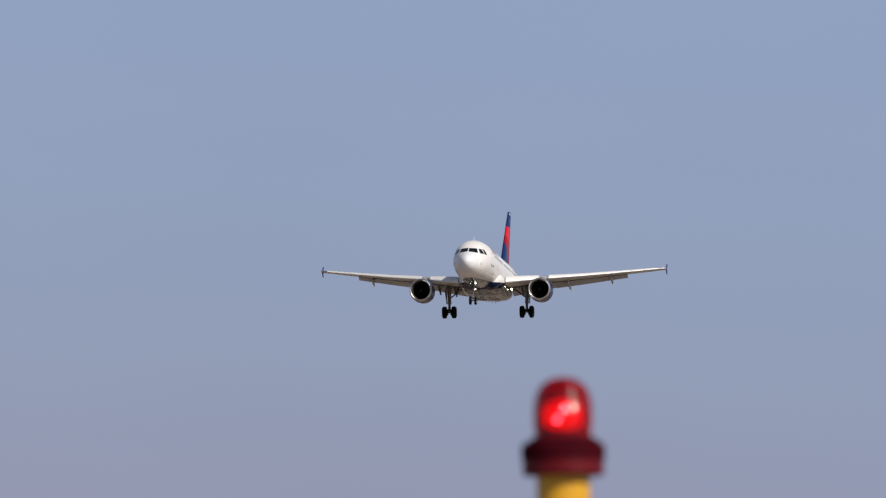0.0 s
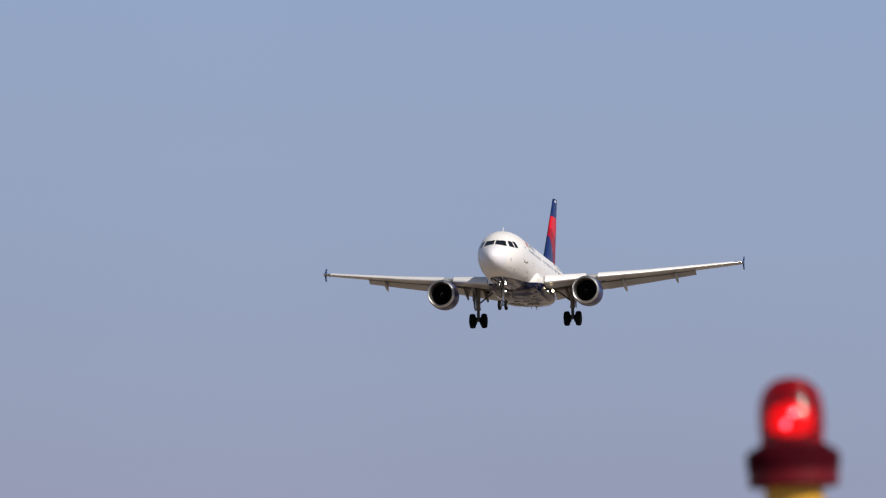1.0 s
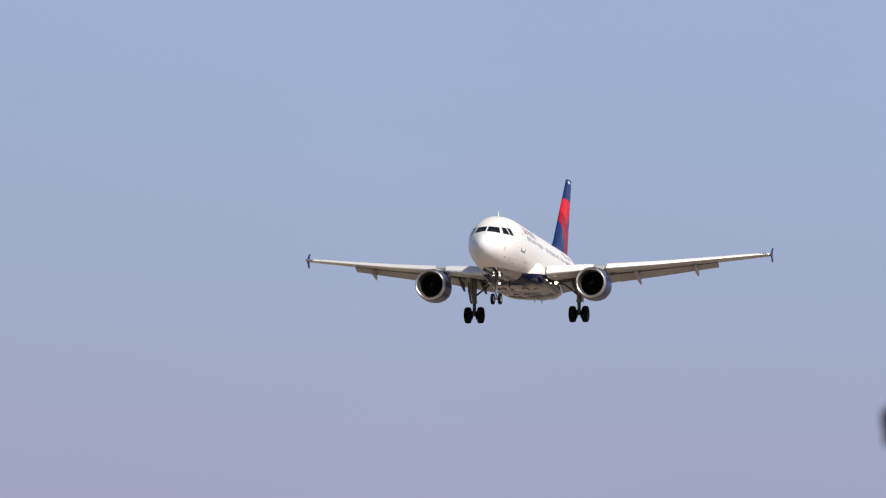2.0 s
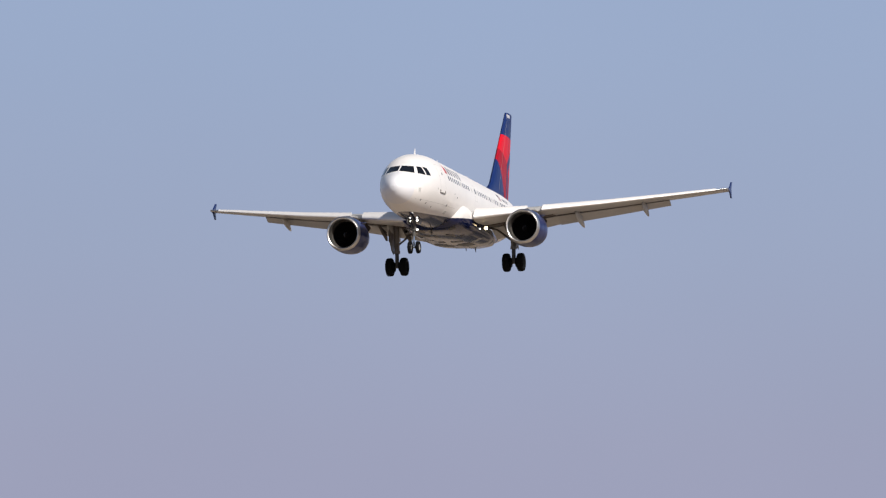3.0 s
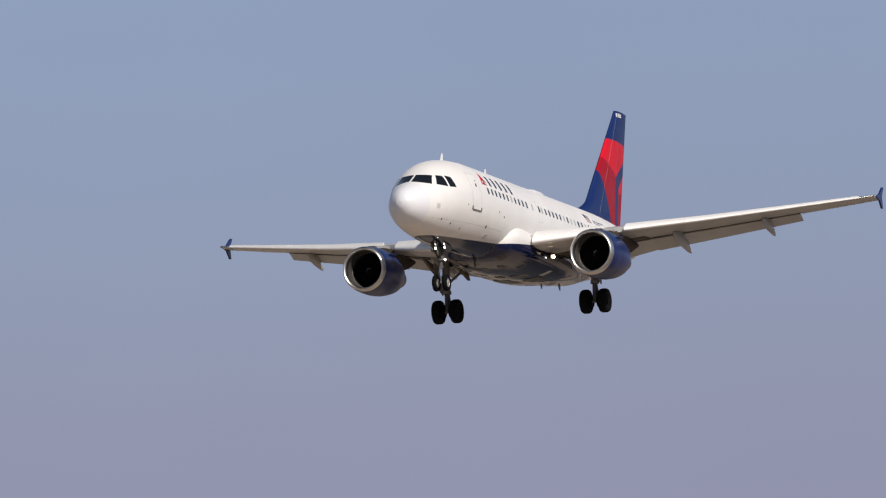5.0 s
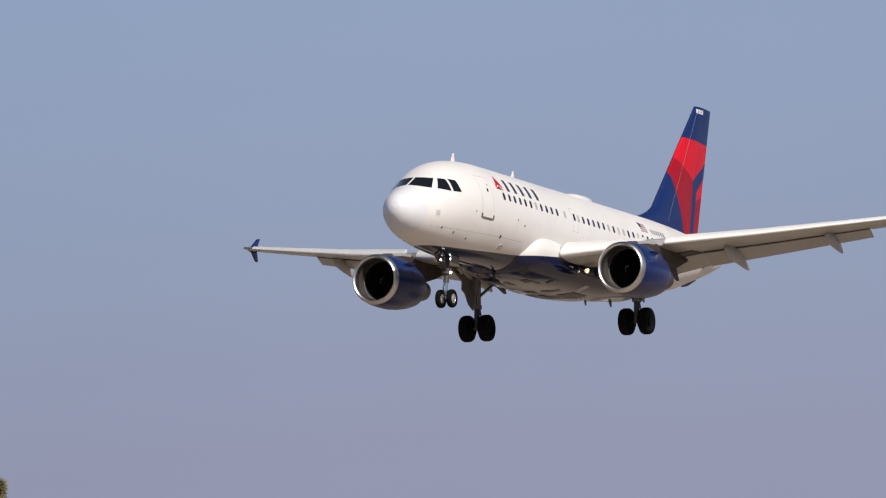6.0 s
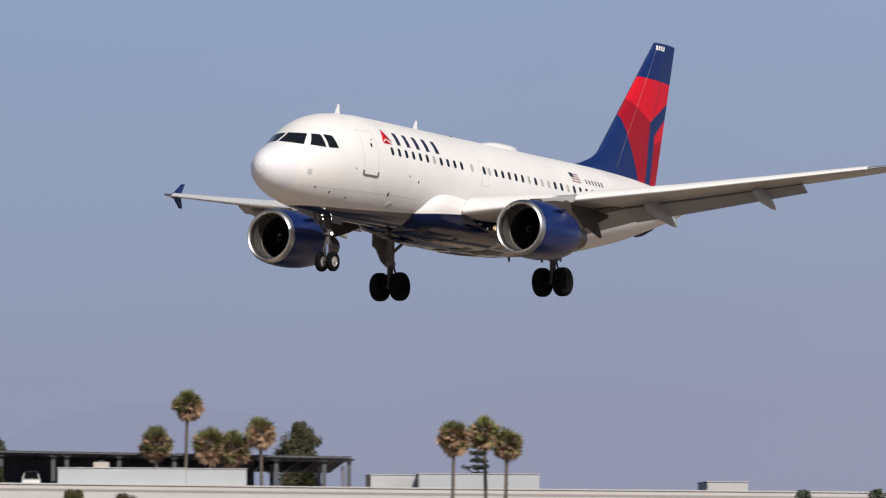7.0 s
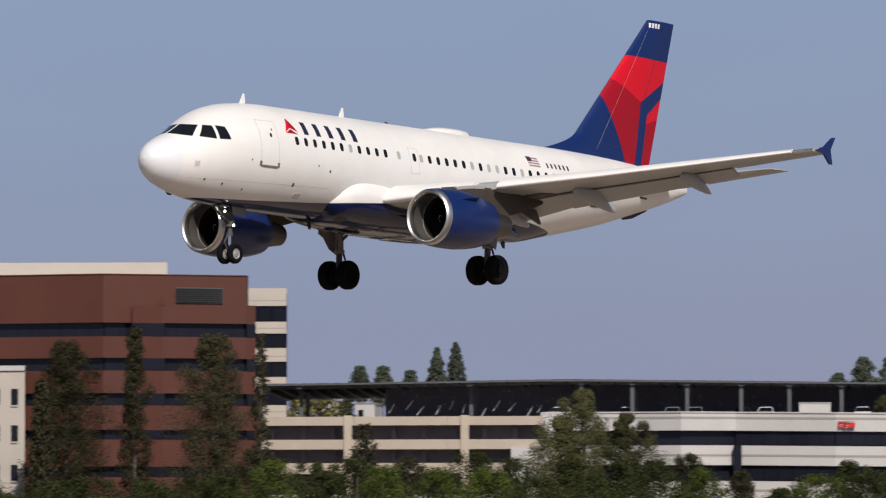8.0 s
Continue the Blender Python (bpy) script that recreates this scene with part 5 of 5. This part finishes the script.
def build_canopy():
    c = thing("solar_canopy", "long dark solar panel canopy on steel posts", "solar canopy")
    x0, x1 = -62.9, 35.8

    def roof_z(x):
        return float(np.interp(x, (-64, -31, 4, 38), (15.85, 16.35, 15.95, 15.5)))
    # rows of tilted panels
    n = 62
    w = (x1 - x0) / n
    for k in range(n):
        xa, xb = x0 + w * k + .012, x0 + w * (k + 1) - .012
        z = roof_z((xa + xb) / 2)
        part("solar_panel", loft([[(xa, 613.5, z - .02), (xb, 613.5, z - .02), (xb, 613.5, z + .05), (xa, 613.5, z + .05)],
                                  [(xa, 649.8, z - .85), (xb, 649.8, z - .85), (xb, 649.8, z - .79), (xa, 649.8, z - .79)]]), M["solar"], c)
        part("rafter", loft([[(xa - .06, y, h - .22), (xa + .06, y, h - .22), (xa + .06, y, h - .03), (xa - .06, y, h - .03)] for y, h in ((613.7, z), (649.5, z - .83))]), M["dark"], c)
    xs = spaced(x0, x1, 20)
    part("front_beam", loft([[(x, 613.4, roof_z(x) - .16), (x, 613.4, roof_z(x) + .02), (x, 613.6, roof_z(x) + .02), (x, 613.6, roof_z(x) - .16)] for x in xs]), M["post"], c, "galvanised edge beam")
    for y in (617.0, 620.0, 623.0):
        part("purlin", loft([[(x, y, roof_z(x) - .35), (x, y, roof_z(x) - .06), (x, y + .2, roof_z(x) - .06), (x, y + .2, roof_z(x) - .35)] for x in xs]), M["void"], c)
    for x in (-58.5, -41.0, -29.6, -24.4, -18.8, -13.3, -8.4, -3.1, 2.2, 7.2, 8.5, 13.5, 18.8, 23.8, 28.6, 33.2, 35.6):
        z = roof_z(x)
        post = part("post", box(x - .19, x + .19, 614.0, 614.5, 11.6, z - .3) if x > -33 else box(x - .19, x + .19, 616.0, 616.4, 11.6, z - .1), M["post"], c, "steel post")
        part("bracket", loft([[(x - .2, 613.7, z - .5), (x + .2, 613.7, z - .5), (x + .2, 614.8, z - .5), (x - .2, 614.8, z - .5)],
                              [(x - .6, 613.6, z - .2), (x + .6, 613.6, z - .2), (x + .6, 615, z - .2), (x - .6, 615, z - .2)]]), M["post"], post)
        part("rear_post", box(x - .2, x + .2, 623.2, 623.6, 11.6, z - .7), M["void"], c)
    # bright braces under the low end of the roof
    for k in range(13):
        x, z = -49.5 + 1.55 * k + .25 * math.sin(k * 2.3), 13.0 + .35 * math.sin(k * 1.9)
        part("brace", rod((x, 616.6, z), (x + .55 + .2 * math.sin(k), 616.6, z + .95 + .3 * math.sin(k * 3.1)), .055, .055, 6), M["galvanised"], c, "bright slanting brace")
    # the deck below; an added dark screen stands in for shade behind it
    d = thing("roof_deck", "shaded upper parking deck under the canopy", "parking deck")
    part("slab", box(-33, 40, 613.7, 668, 11.4, 12.1), M["cream"], d)
    part("shade_screen", loft([[(x, 626.0, 11.7), (x, 626.0, roof_z(x)), (x, 626.3, roof_z(x)), (x, 626.3, 11.7)] for x in (-50.6, -40, -31, -15, 4, 27)]), M["void"], d, "added dark screen standing in for deep shade")
    # small bright plates added on the screen to paint in daylight specks
    rnd = random.Random(21)
    for k in range(120):
        x, a, h = rnd.uniform(-50, 26), rnd.uniform(.04, .10), rnd.uniform(.03, .07)
        z = rnd.uniform(12.9, roof_z(x) - .6)
        part("daylight_speck", box(x - a, x + a, 625.9, 626.02, z - h, z + h), M["galvanised"], d)


def build_car(x, y, z, turn, paint, tall=0.0):
    c = thing("parked_van" if tall else "parked_car", {"car_white": "white", "car_dark": "dark", "car_silver": "silver"}[paint] + (" parked van" if tall else " parked car") + " on the upper deck", "van" if tall else "car", pose(x, y, z, 0, 0, turn), "cars on the deck")
    hood = tall * .5
    prof = [(-2.2, .35), (-2.25, .75 + hood), (-2.05, .95 + hood), (-1.5, 1.0 + hood), (1.25, 1.0 + hood), (2.0, .85 + hood), (2.2, .6 + hood), (2.2, .35)]
    part("body", slab(prof, "y", -.85, .85), M[paint], c)
    rear = -2.0 if tall else -1.05
    cabin = [[(-1.75 - hood, .80, 1.0 + hood), (-1.75 - hood, -.80, 1.0 + hood), (1.30, -.80, 1.0 + hood), (1.30, .80, 1.0 + hood)], [(rear, .62, 1.42 + tall), (rear, -.62, 1.42 + tall), (.55, -.62, 1.42 + tall), (.55, .62, 1.42 + tall)],
             [(rear + .1, .52, 1.49 + tall), (rear + .1, -.52, 1.49 + tall), (.45, -.52, 1.49 + tall), (.45, .52, 1.49 + tall)]]
    part("glasshouse", loft(cabin[:2]), M["pane"], c)
    part("roof", loft(cabin[1:]), M[paint], c)
    for q in (-1, 1):
        part("pillar", rod((1.28, .79 * q, 1.0 + hood), (.55, .62 * q, 1.44 + tall), .05, .04, 6), M[paint], c)
    for a in (-1.35, 1.35):
        for b in (-.8, .8):
            part("wheel", turned([(-.1, .2), (-.1, .32), (.1, .32), (.1, .2)], "y", (a, b, .33), 14, True), M["tyre"], c)


def build_rear_block():
    b = thing("low_white_block", "low white building seen under the open deck", "building")
    for x0, x1, z1 in ((-62.9, -60.9, 15.5), (-59.1, -56.9, 15.3)):
        wing = part("wall", box(x0, x1, 690, 700, 0, z1), M["plaster"], b)
        part("coping", box(x0 - .1, x1 + .1, 689.9, 700, z1, z1 + .12), M["trim"], wing)
        part("window", box(x0 + .3, x0 + .9, 689.95, 690.2, z1 - 1.6, z1 - .7), M["glass"], wing)


def build_cars():
    rnd = random.Random(4)
    x = -31.5
    while x < 8:
        if not -8.9 < x < -2.6 and abs(x - 5.1) > 1.5 and rnd.random() < .9:
            side = rnd.random() < .2
            build_car(x, 616.4 + rnd.uniform(0, .4), 12.1, (0 if side else 90) + rnd.uniform(-5, 5) + rnd.choice((0, 180)), rnd.choice(("car_white", "car_white", "car_silver", "car_white", "car_dark")))
            x += 1.6 if side else 0
        x += 2.45 + rnd.uniform(-.2, .2)
    build_car(5.1, 616.4, 12.1, -90, "car_white", .5)


build_brown_office()
build_tower()
build_left_block()
build_parking()
build_white_block()
build_roof_units()
build_canopy()
build_cars()
build_rear_block()


# ---- trees ----
def blade_leaf(vs, fs, at, way, up, length, width):
    """One folded leaf blade."""
    side = way.cross(up).normalized() * width / 2
    tip, mid = at + way * length, at + way * length * .5
    n = len(vs)
    vs += [at, mid + side + up * width * .1, tip, mid - side + up * width * .1]
    fs += [(n, n + 1, n + 2), (n, n + 2, n + 3)]


def build_palm(x, y, z, crown, seed, lean=0.0):
    """A fan palm whose crown's middle is at z; crown: its width."""
    rnd = random.Random(seed)
    t = thing("fan_palm", "tall fan palm with green crown and brown dead fronds", "palm tree", pose(x, y, 0), "palms across the field")
    rings = []
    for k in range(9):
        u = k / 8
        r = .21 - .06 * u + (.10 * (1 - u) ** 6)
        cx = lean * u * u
        rings.append([(cx + r * math.cos(2 * math.pi * j / 10), r * math.sin(2 * math.pi * j / 10), z * u) for j in range(10)])
    part("trunk", loft(rings), M["bark"], t, "slender grey trunk", True)
    top = Vector((lean, 0, z + crown * .10))
    R = crown * .60

    def fans(count, e0, e1, reach, droop):
        vs, fs = [], []
        for i in range(count):
            az, el = rnd.uniform(0, 2 * math.pi), radians(e0 + (e1 - e0) * rnd.random())
            way = Vector((math.cos(az) * math.cos(el), math.sin(az) * math.cos(el), math.sin(el)))
            hub = top + way * R * reach * rnd.uniform(.30, .62)
            twist = rnd.uniform(0, math.pi)
            a0 = way.orthogonal().normalized()
            sidew = a0 * math.cos(twist) + way.cross(a0) * math.sin(twist)
            up = sidew.cross(way)
            blade_leaf(vs, fs, top + Vector((0, 0, -.2)), (hub - top).normalized(), up, (hub - top).length, .05)
            for j in range(13):
                a = radians(-95 + 190 * j / 12)
                d = (way * math.cos(a) + sidew * math.sin(a) * .9 + up * rnd.uniform(-.25, .25) - Vector((0, 0, droop))).normalized()
                blade_leaf(vs, fs, hub, d, up, R * rnd.uniform(.30, .50), .13)
        return vs, fs
    part("crown", fans(64, -35, 88, 1.0, .15), M["frond"], t, "green fan fronds")
    part("skirt", fans(84, -80, 42, .98, .55), M["dead"], t, "hanging brown dead fronds")
    return t


def build_tree(name, label, x, y, height, width, base, leaf, seed, shape="round", count=900, size=.42, trunk=.22, category="tree"):
    """A trunk with limbs and a crown of many small leaf blades in clumps. base: share of the height where the crown starts."""
    rnd = random.Random(seed)
    t = thing(name, label, category, pose(x, y, 0, 0, 0, rnd.uniform(0, 360)))
    lots = [rod((0, 0, 0), (0, 0, height * .55), trunk, trunk * .6, 9), rod((0, 0, height * .55), (.1, .05, height * .93), trunk * .6, trunk * .15, 7)]
    hubs = []
    n = max(220 if shape == "tiers" else 100 if width < 5 else 36, int(height * (1 - base) * width * .62))
    for k in range(n):
        u = (k + rnd.random()) / n
        h = height * (base + (1 - base) * u)
        az = k * 2.4 + rnd.uniform(-.5, .5)
        if shape == "tiers":
            u = (math.floor(u * 15) + .25 * rnd.random() ** 2) / 15
            h = height * (base + (1 - base) * u)
            r = width / 2 * (1 - u) ** .8 * 1.25 + .05
        elif shape == "cone":
            r = width / 2 * (1 - u) ** .85 + .05
        elif shape == "dome":
            r = width / 2 * math.sqrt(1 - u * u) + .05
        elif shape == "stand":
            r = width / 2 * min(1.0, .35 + 1.9 * (1 - u)) * .92
        elif shape == "column":
            r = width / 2 * (math.sin(math.pi * min(1, u * .8 + .15)) ** .5) * (1 - .5 * u)
        else:
            r = width / 2 * math.sqrt(max(.05, 1 - (2 * u - .85) ** 2 / 1.35))
        r *= .8 + .35 * rnd.random() if shape in ("cone", "dome") else .66 + .8 * noise.noise(Vector((math.cos(az) * 1.3, math.sin(az) * 1.3 + seed, u * 5))) + .38 * rnd.random() + .12
        r = max(r, .1)
        far = r * math.sqrt(rnd.random()) * .85
        hub = Vector((far * math.cos(az), far * math.sin(az), min(h, height - .3)))
        root = Vector((0, 0, min(height * .9, max(height * base * .8, h - far * .8))))
        if k % 2:
            lots.append(rod(root, hub, trunk * .25, .03, 5))
        hubs.append((hub, width * .065 if shape == "tiers" else max(width * .15, r * rnd.uniform(.30, .46)) * (.55 + .45 * min(1, (1.02 - u) * 4)) * (1 - .6 * u if shape in ("cone", "tiers") else 1)))
    part("trunk", join(*lots), M["bark"], t, "", True)
    vs, fs = [], []
    per = int(count * 2.6) // n
    for hub, r in hubs:
        for _ in range(per):
            d = Vector((rnd.gauss(0, 1), rnd.gauss(0, 1), rnd.gauss(0, .35 if shape == "tiers" else .8)))
            out = d.normalized()
            d = out * (r * rnd.random() ** .4)
            up = (out + Vector((rnd.uniform(-.6, .6), rnd.uniform(-.6, .6), rnd.uniform(-.2, .7)))).normalized()
            way = up.orthogonal().normalized().lerp(up.cross(up.orthogonal()).normalized() * rnd.choice((-1, 1)), rnd.random()).normalized() * rnd.choice((-1, 1))
            if abs(way.dot(up)) > .95:
                continue
            blade_leaf(vs, fs, hub + d, way, up, size * rnd.uniform(.6, 1.15), size * rnd.uniform(.45, .75))
    part("crown", (vs, fs), M[leaf], t, "")
    return t


for i, (x, z, w, y) in enumerate(((19.7, 20.1, 3.1, 612.9), (17.2, 16.35, 3.3, 612.9), (22.1, 16.2, 3.6, 613.0), (24.1, 15.8, 3.6, 613.1), (27.3, 17.4, 3.2, 612.9),
                                  (45.3, 17.0, 3.3, 575), (48.7, 17.5, 3.2, 577), (50.4, 16.4, 3.1, 574))):
    k = y / BY
    build_palm(x * k, y, 2.5 + (z - 2.5) * k, w * k, 40 + i, (.3, -.2, .1, .25, -.3, .2, -.25, .2)[i])

for i, (name, label, x, y, top, w, base, leaf, shape, count, size) in enumerate((
        ("tree", "dark rounded tree behind the canopy", 30.9, 690, 18.8, 4.8, .66, "leaf_light", "round", 6000, .27),
        ("tree", "small green tree behind the roof", 31.8, 680, 14.4, 3.4, .5, "leaf", "round", 700, .4),
        ("norfolk_pine", "dark tiered pine between the palms", 48.1, 660, 18.6, 3.6, .45, "leaf_hazed", "tiers", 2600, .24),
        ("tree", "dark tree behind the canopy", -3.4, 760, 16.9, 2.4, .82, "leaf_hazed", "dome", 900, .34),
        ("tree", "dark upright tree behind the canopy", -.9, 760, 18.5, 2.9, .74, "leaf_hazed", "dome", 2000, .34),
        ("tree", "dark pointed tree behind the canopy", 1.5, 760, 18.5, 4.2, .70, "leaf_hazed", "cone", 2400, .32),
        ("tree", "dark rounded tree behind the canopy", -52.0, 760, 17.7, 2.4, .80, "leaf_hazed", "dome", 1500, .34),
        ("tree", "dark rounded tree behind the canopy", -49.6, 760, 17.7, 2.5, .78, "leaf_hazed", "dome", 1500, .34),
        ("tree", "small dark tree behind the canopy", -46.8, 760, 17.3, 1.9, .82, "leaf_hazed", "dome", 900, .32),
        ("cypress", "dark pointed conifer behind the canopy", -44.1, 760, 19.6, 3.6, .70, "leaf_hazed", "cone", 2600, .32),
        ("cypress", "dark pointed conifer behind the canopy", -42.2, 760, 20.1, 3.6, .68, "leaf_hazed", "cone", 2800, .32),
        ("tree", "yellowish olive tree behind the open deck", -64.3, 690, 15.2, 5.4, .25, "leaf_yellow", "round", 2600, .38),
        ("tree", "yellowish olive tree behind the open deck", -61.3, 690, 15.4, 5.6, .25, "leaf_yellow", "round", 2600, .38),
        ("tree", "yellowish olive tree behind the open deck", -58.2, 690, 15.3, 5.6, .25, "leaf_yellow", "round", 2600, .38),
        ("tree", "brownish tree behind the open deck", -53.3, 685, 15.3, 2.2, .25, "leaf_olive", "round", 1200, .34),
        ("tree", "yellowish olive tree behind the open deck", -55.8, 690, 15.3, 5.8, .25, "leaf_yellow", "round", 2600, .38),
        )):
    k = y / BY
    build_tree(name, label, x * k, y, 2.5 + (top - 2.5) * k, w * k, base, leaf, 100 + i, shape, count, size)

for i, (name, label, x, top, w, base, leaf, shape, count, size, y) in enumerate((
        ("eucalyptus", "tall grey-green eucalyptus before the brown office", -82.4, 20.2, 7.8, .03, "leaf_grey", "stand", 16000, .21, 590),
        ("eucalyptus", "slim grey-green eucalyptus before the brown office", -75.4, 21.8, 4.6, .06, "leaf_grey", "column", 7600, .21, 590),
        ("eucalyptus", "tall grey-green eucalyptus before the brown office", -67.3, 20.9, 7.6, .03, "leaf_grey", "stand", 16000, .21, 588),
        ("eucalyptus", "slim grey-green tree before the brown office", -62.4, 21.2, 2.6, .2, "leaf_grey", "column", 1500, .26, 600),
        ("eucalyptus", "dark grey-green eucalyptus before the office", -85.2, 16.5, 3.4, .12, "leaf_grey", "column", 1500, .38, 580),
        ("tree", "thin young tree before the parking structure", -51.7, 11.9, 3.3, .2, "leaf_grey", "round", 1300, .28, 600),
        ("tree", "tall olive green street tree", -29.3, 15.2, 7.0, .1, "leaf_olive", "round", 15000, .18, 590),
        ("tree", "olive green street tree", -31.8, 12.4, 7.2, .1, "leaf_olive", "round", 13000, .18, 588),
        ("tree", "olive green street tree", -24.9, 12.8, 6.0, .1, "leaf_olive", "round", 13000, .18, 588),
        ("tree", "olive green street tree before the white office", 9.2, 12.1, 6.0, .1, "leaf_olive", "round", 9000, .2, 588),
        ("tree", "reddish-green street tree before the white office", 13.8, 11.7, 7.0, .1, "leaf_rust", "round", 9000, .19, 588),
        ("tree", "low green tree before the white office", 28.8, 10.2, 7.0, .1, "leaf", "round", 8000, .2, 588),
        ("tree", "dark round tree top before the far roof", 79.5, 12.5, 3.4, .3, "leaf_hazed", "round", 900, .4, 600),
        ("tree", "dark round tree top before the far roof", 86.6, 12.6, 3.0, .3, "leaf_hazed", "round", 900, .4, 600))):
    build_tree(name, label, x * y / BY, y, 2.5 + (top - 2.5) * y / BY, w, base, leaf, 200 + i, shape, count, size)

shrub = build_tree("roof_shrub", "olive shrub in the roof planting behind the parapet", 1.4, 612.3, 2.9, 2.5, .12, "leaf_olive", 260, "dome", 1500, .22, .06, "shrub")
shrub.location.z = 11.9

# the hedge along the street: tops along its length
HEDGE = ((-100, 5.9), (-81, 5.9), (-67, 6.0), (-63, 7.4), (-60, 8.5), (-55, 8.5), (-52, 7.6), (-47, 8.3), (-42, 8.0), (-38, 8.4), (-35, 8.0), (-32.5, 7.2), (-30, 8.0), (-21, 8.4), (-13, 8.0), (-11.5, 5.0), (-7.6, 5.0), (-6, 7.7), (20, 8.0), (70, 7.6))
rnd = random.Random(9)
for k in range(66):
    back = k % 2
    x = -99 + 2.6 * k + rnd.uniform(-.8, .8)
    low = -13.4 < x < -6.0
    top = float(np.interp(x, [h[0] for h in HEDGE], [h[1] for h in HEDGE])) + .35 * math.sin(k * 1.7) + rnd.uniform(-.45, .35) - (0 if back else 1.1)
    # sunlit end of the front row: light put in as brighter leaves
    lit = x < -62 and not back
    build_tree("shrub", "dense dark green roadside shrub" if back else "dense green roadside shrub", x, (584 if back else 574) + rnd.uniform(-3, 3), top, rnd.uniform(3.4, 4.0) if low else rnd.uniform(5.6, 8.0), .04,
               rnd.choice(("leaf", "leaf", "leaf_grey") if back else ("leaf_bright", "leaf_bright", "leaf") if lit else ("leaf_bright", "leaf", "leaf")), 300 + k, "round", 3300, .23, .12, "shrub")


def motions():
    walk(airliner, FLIGHT)


motions()
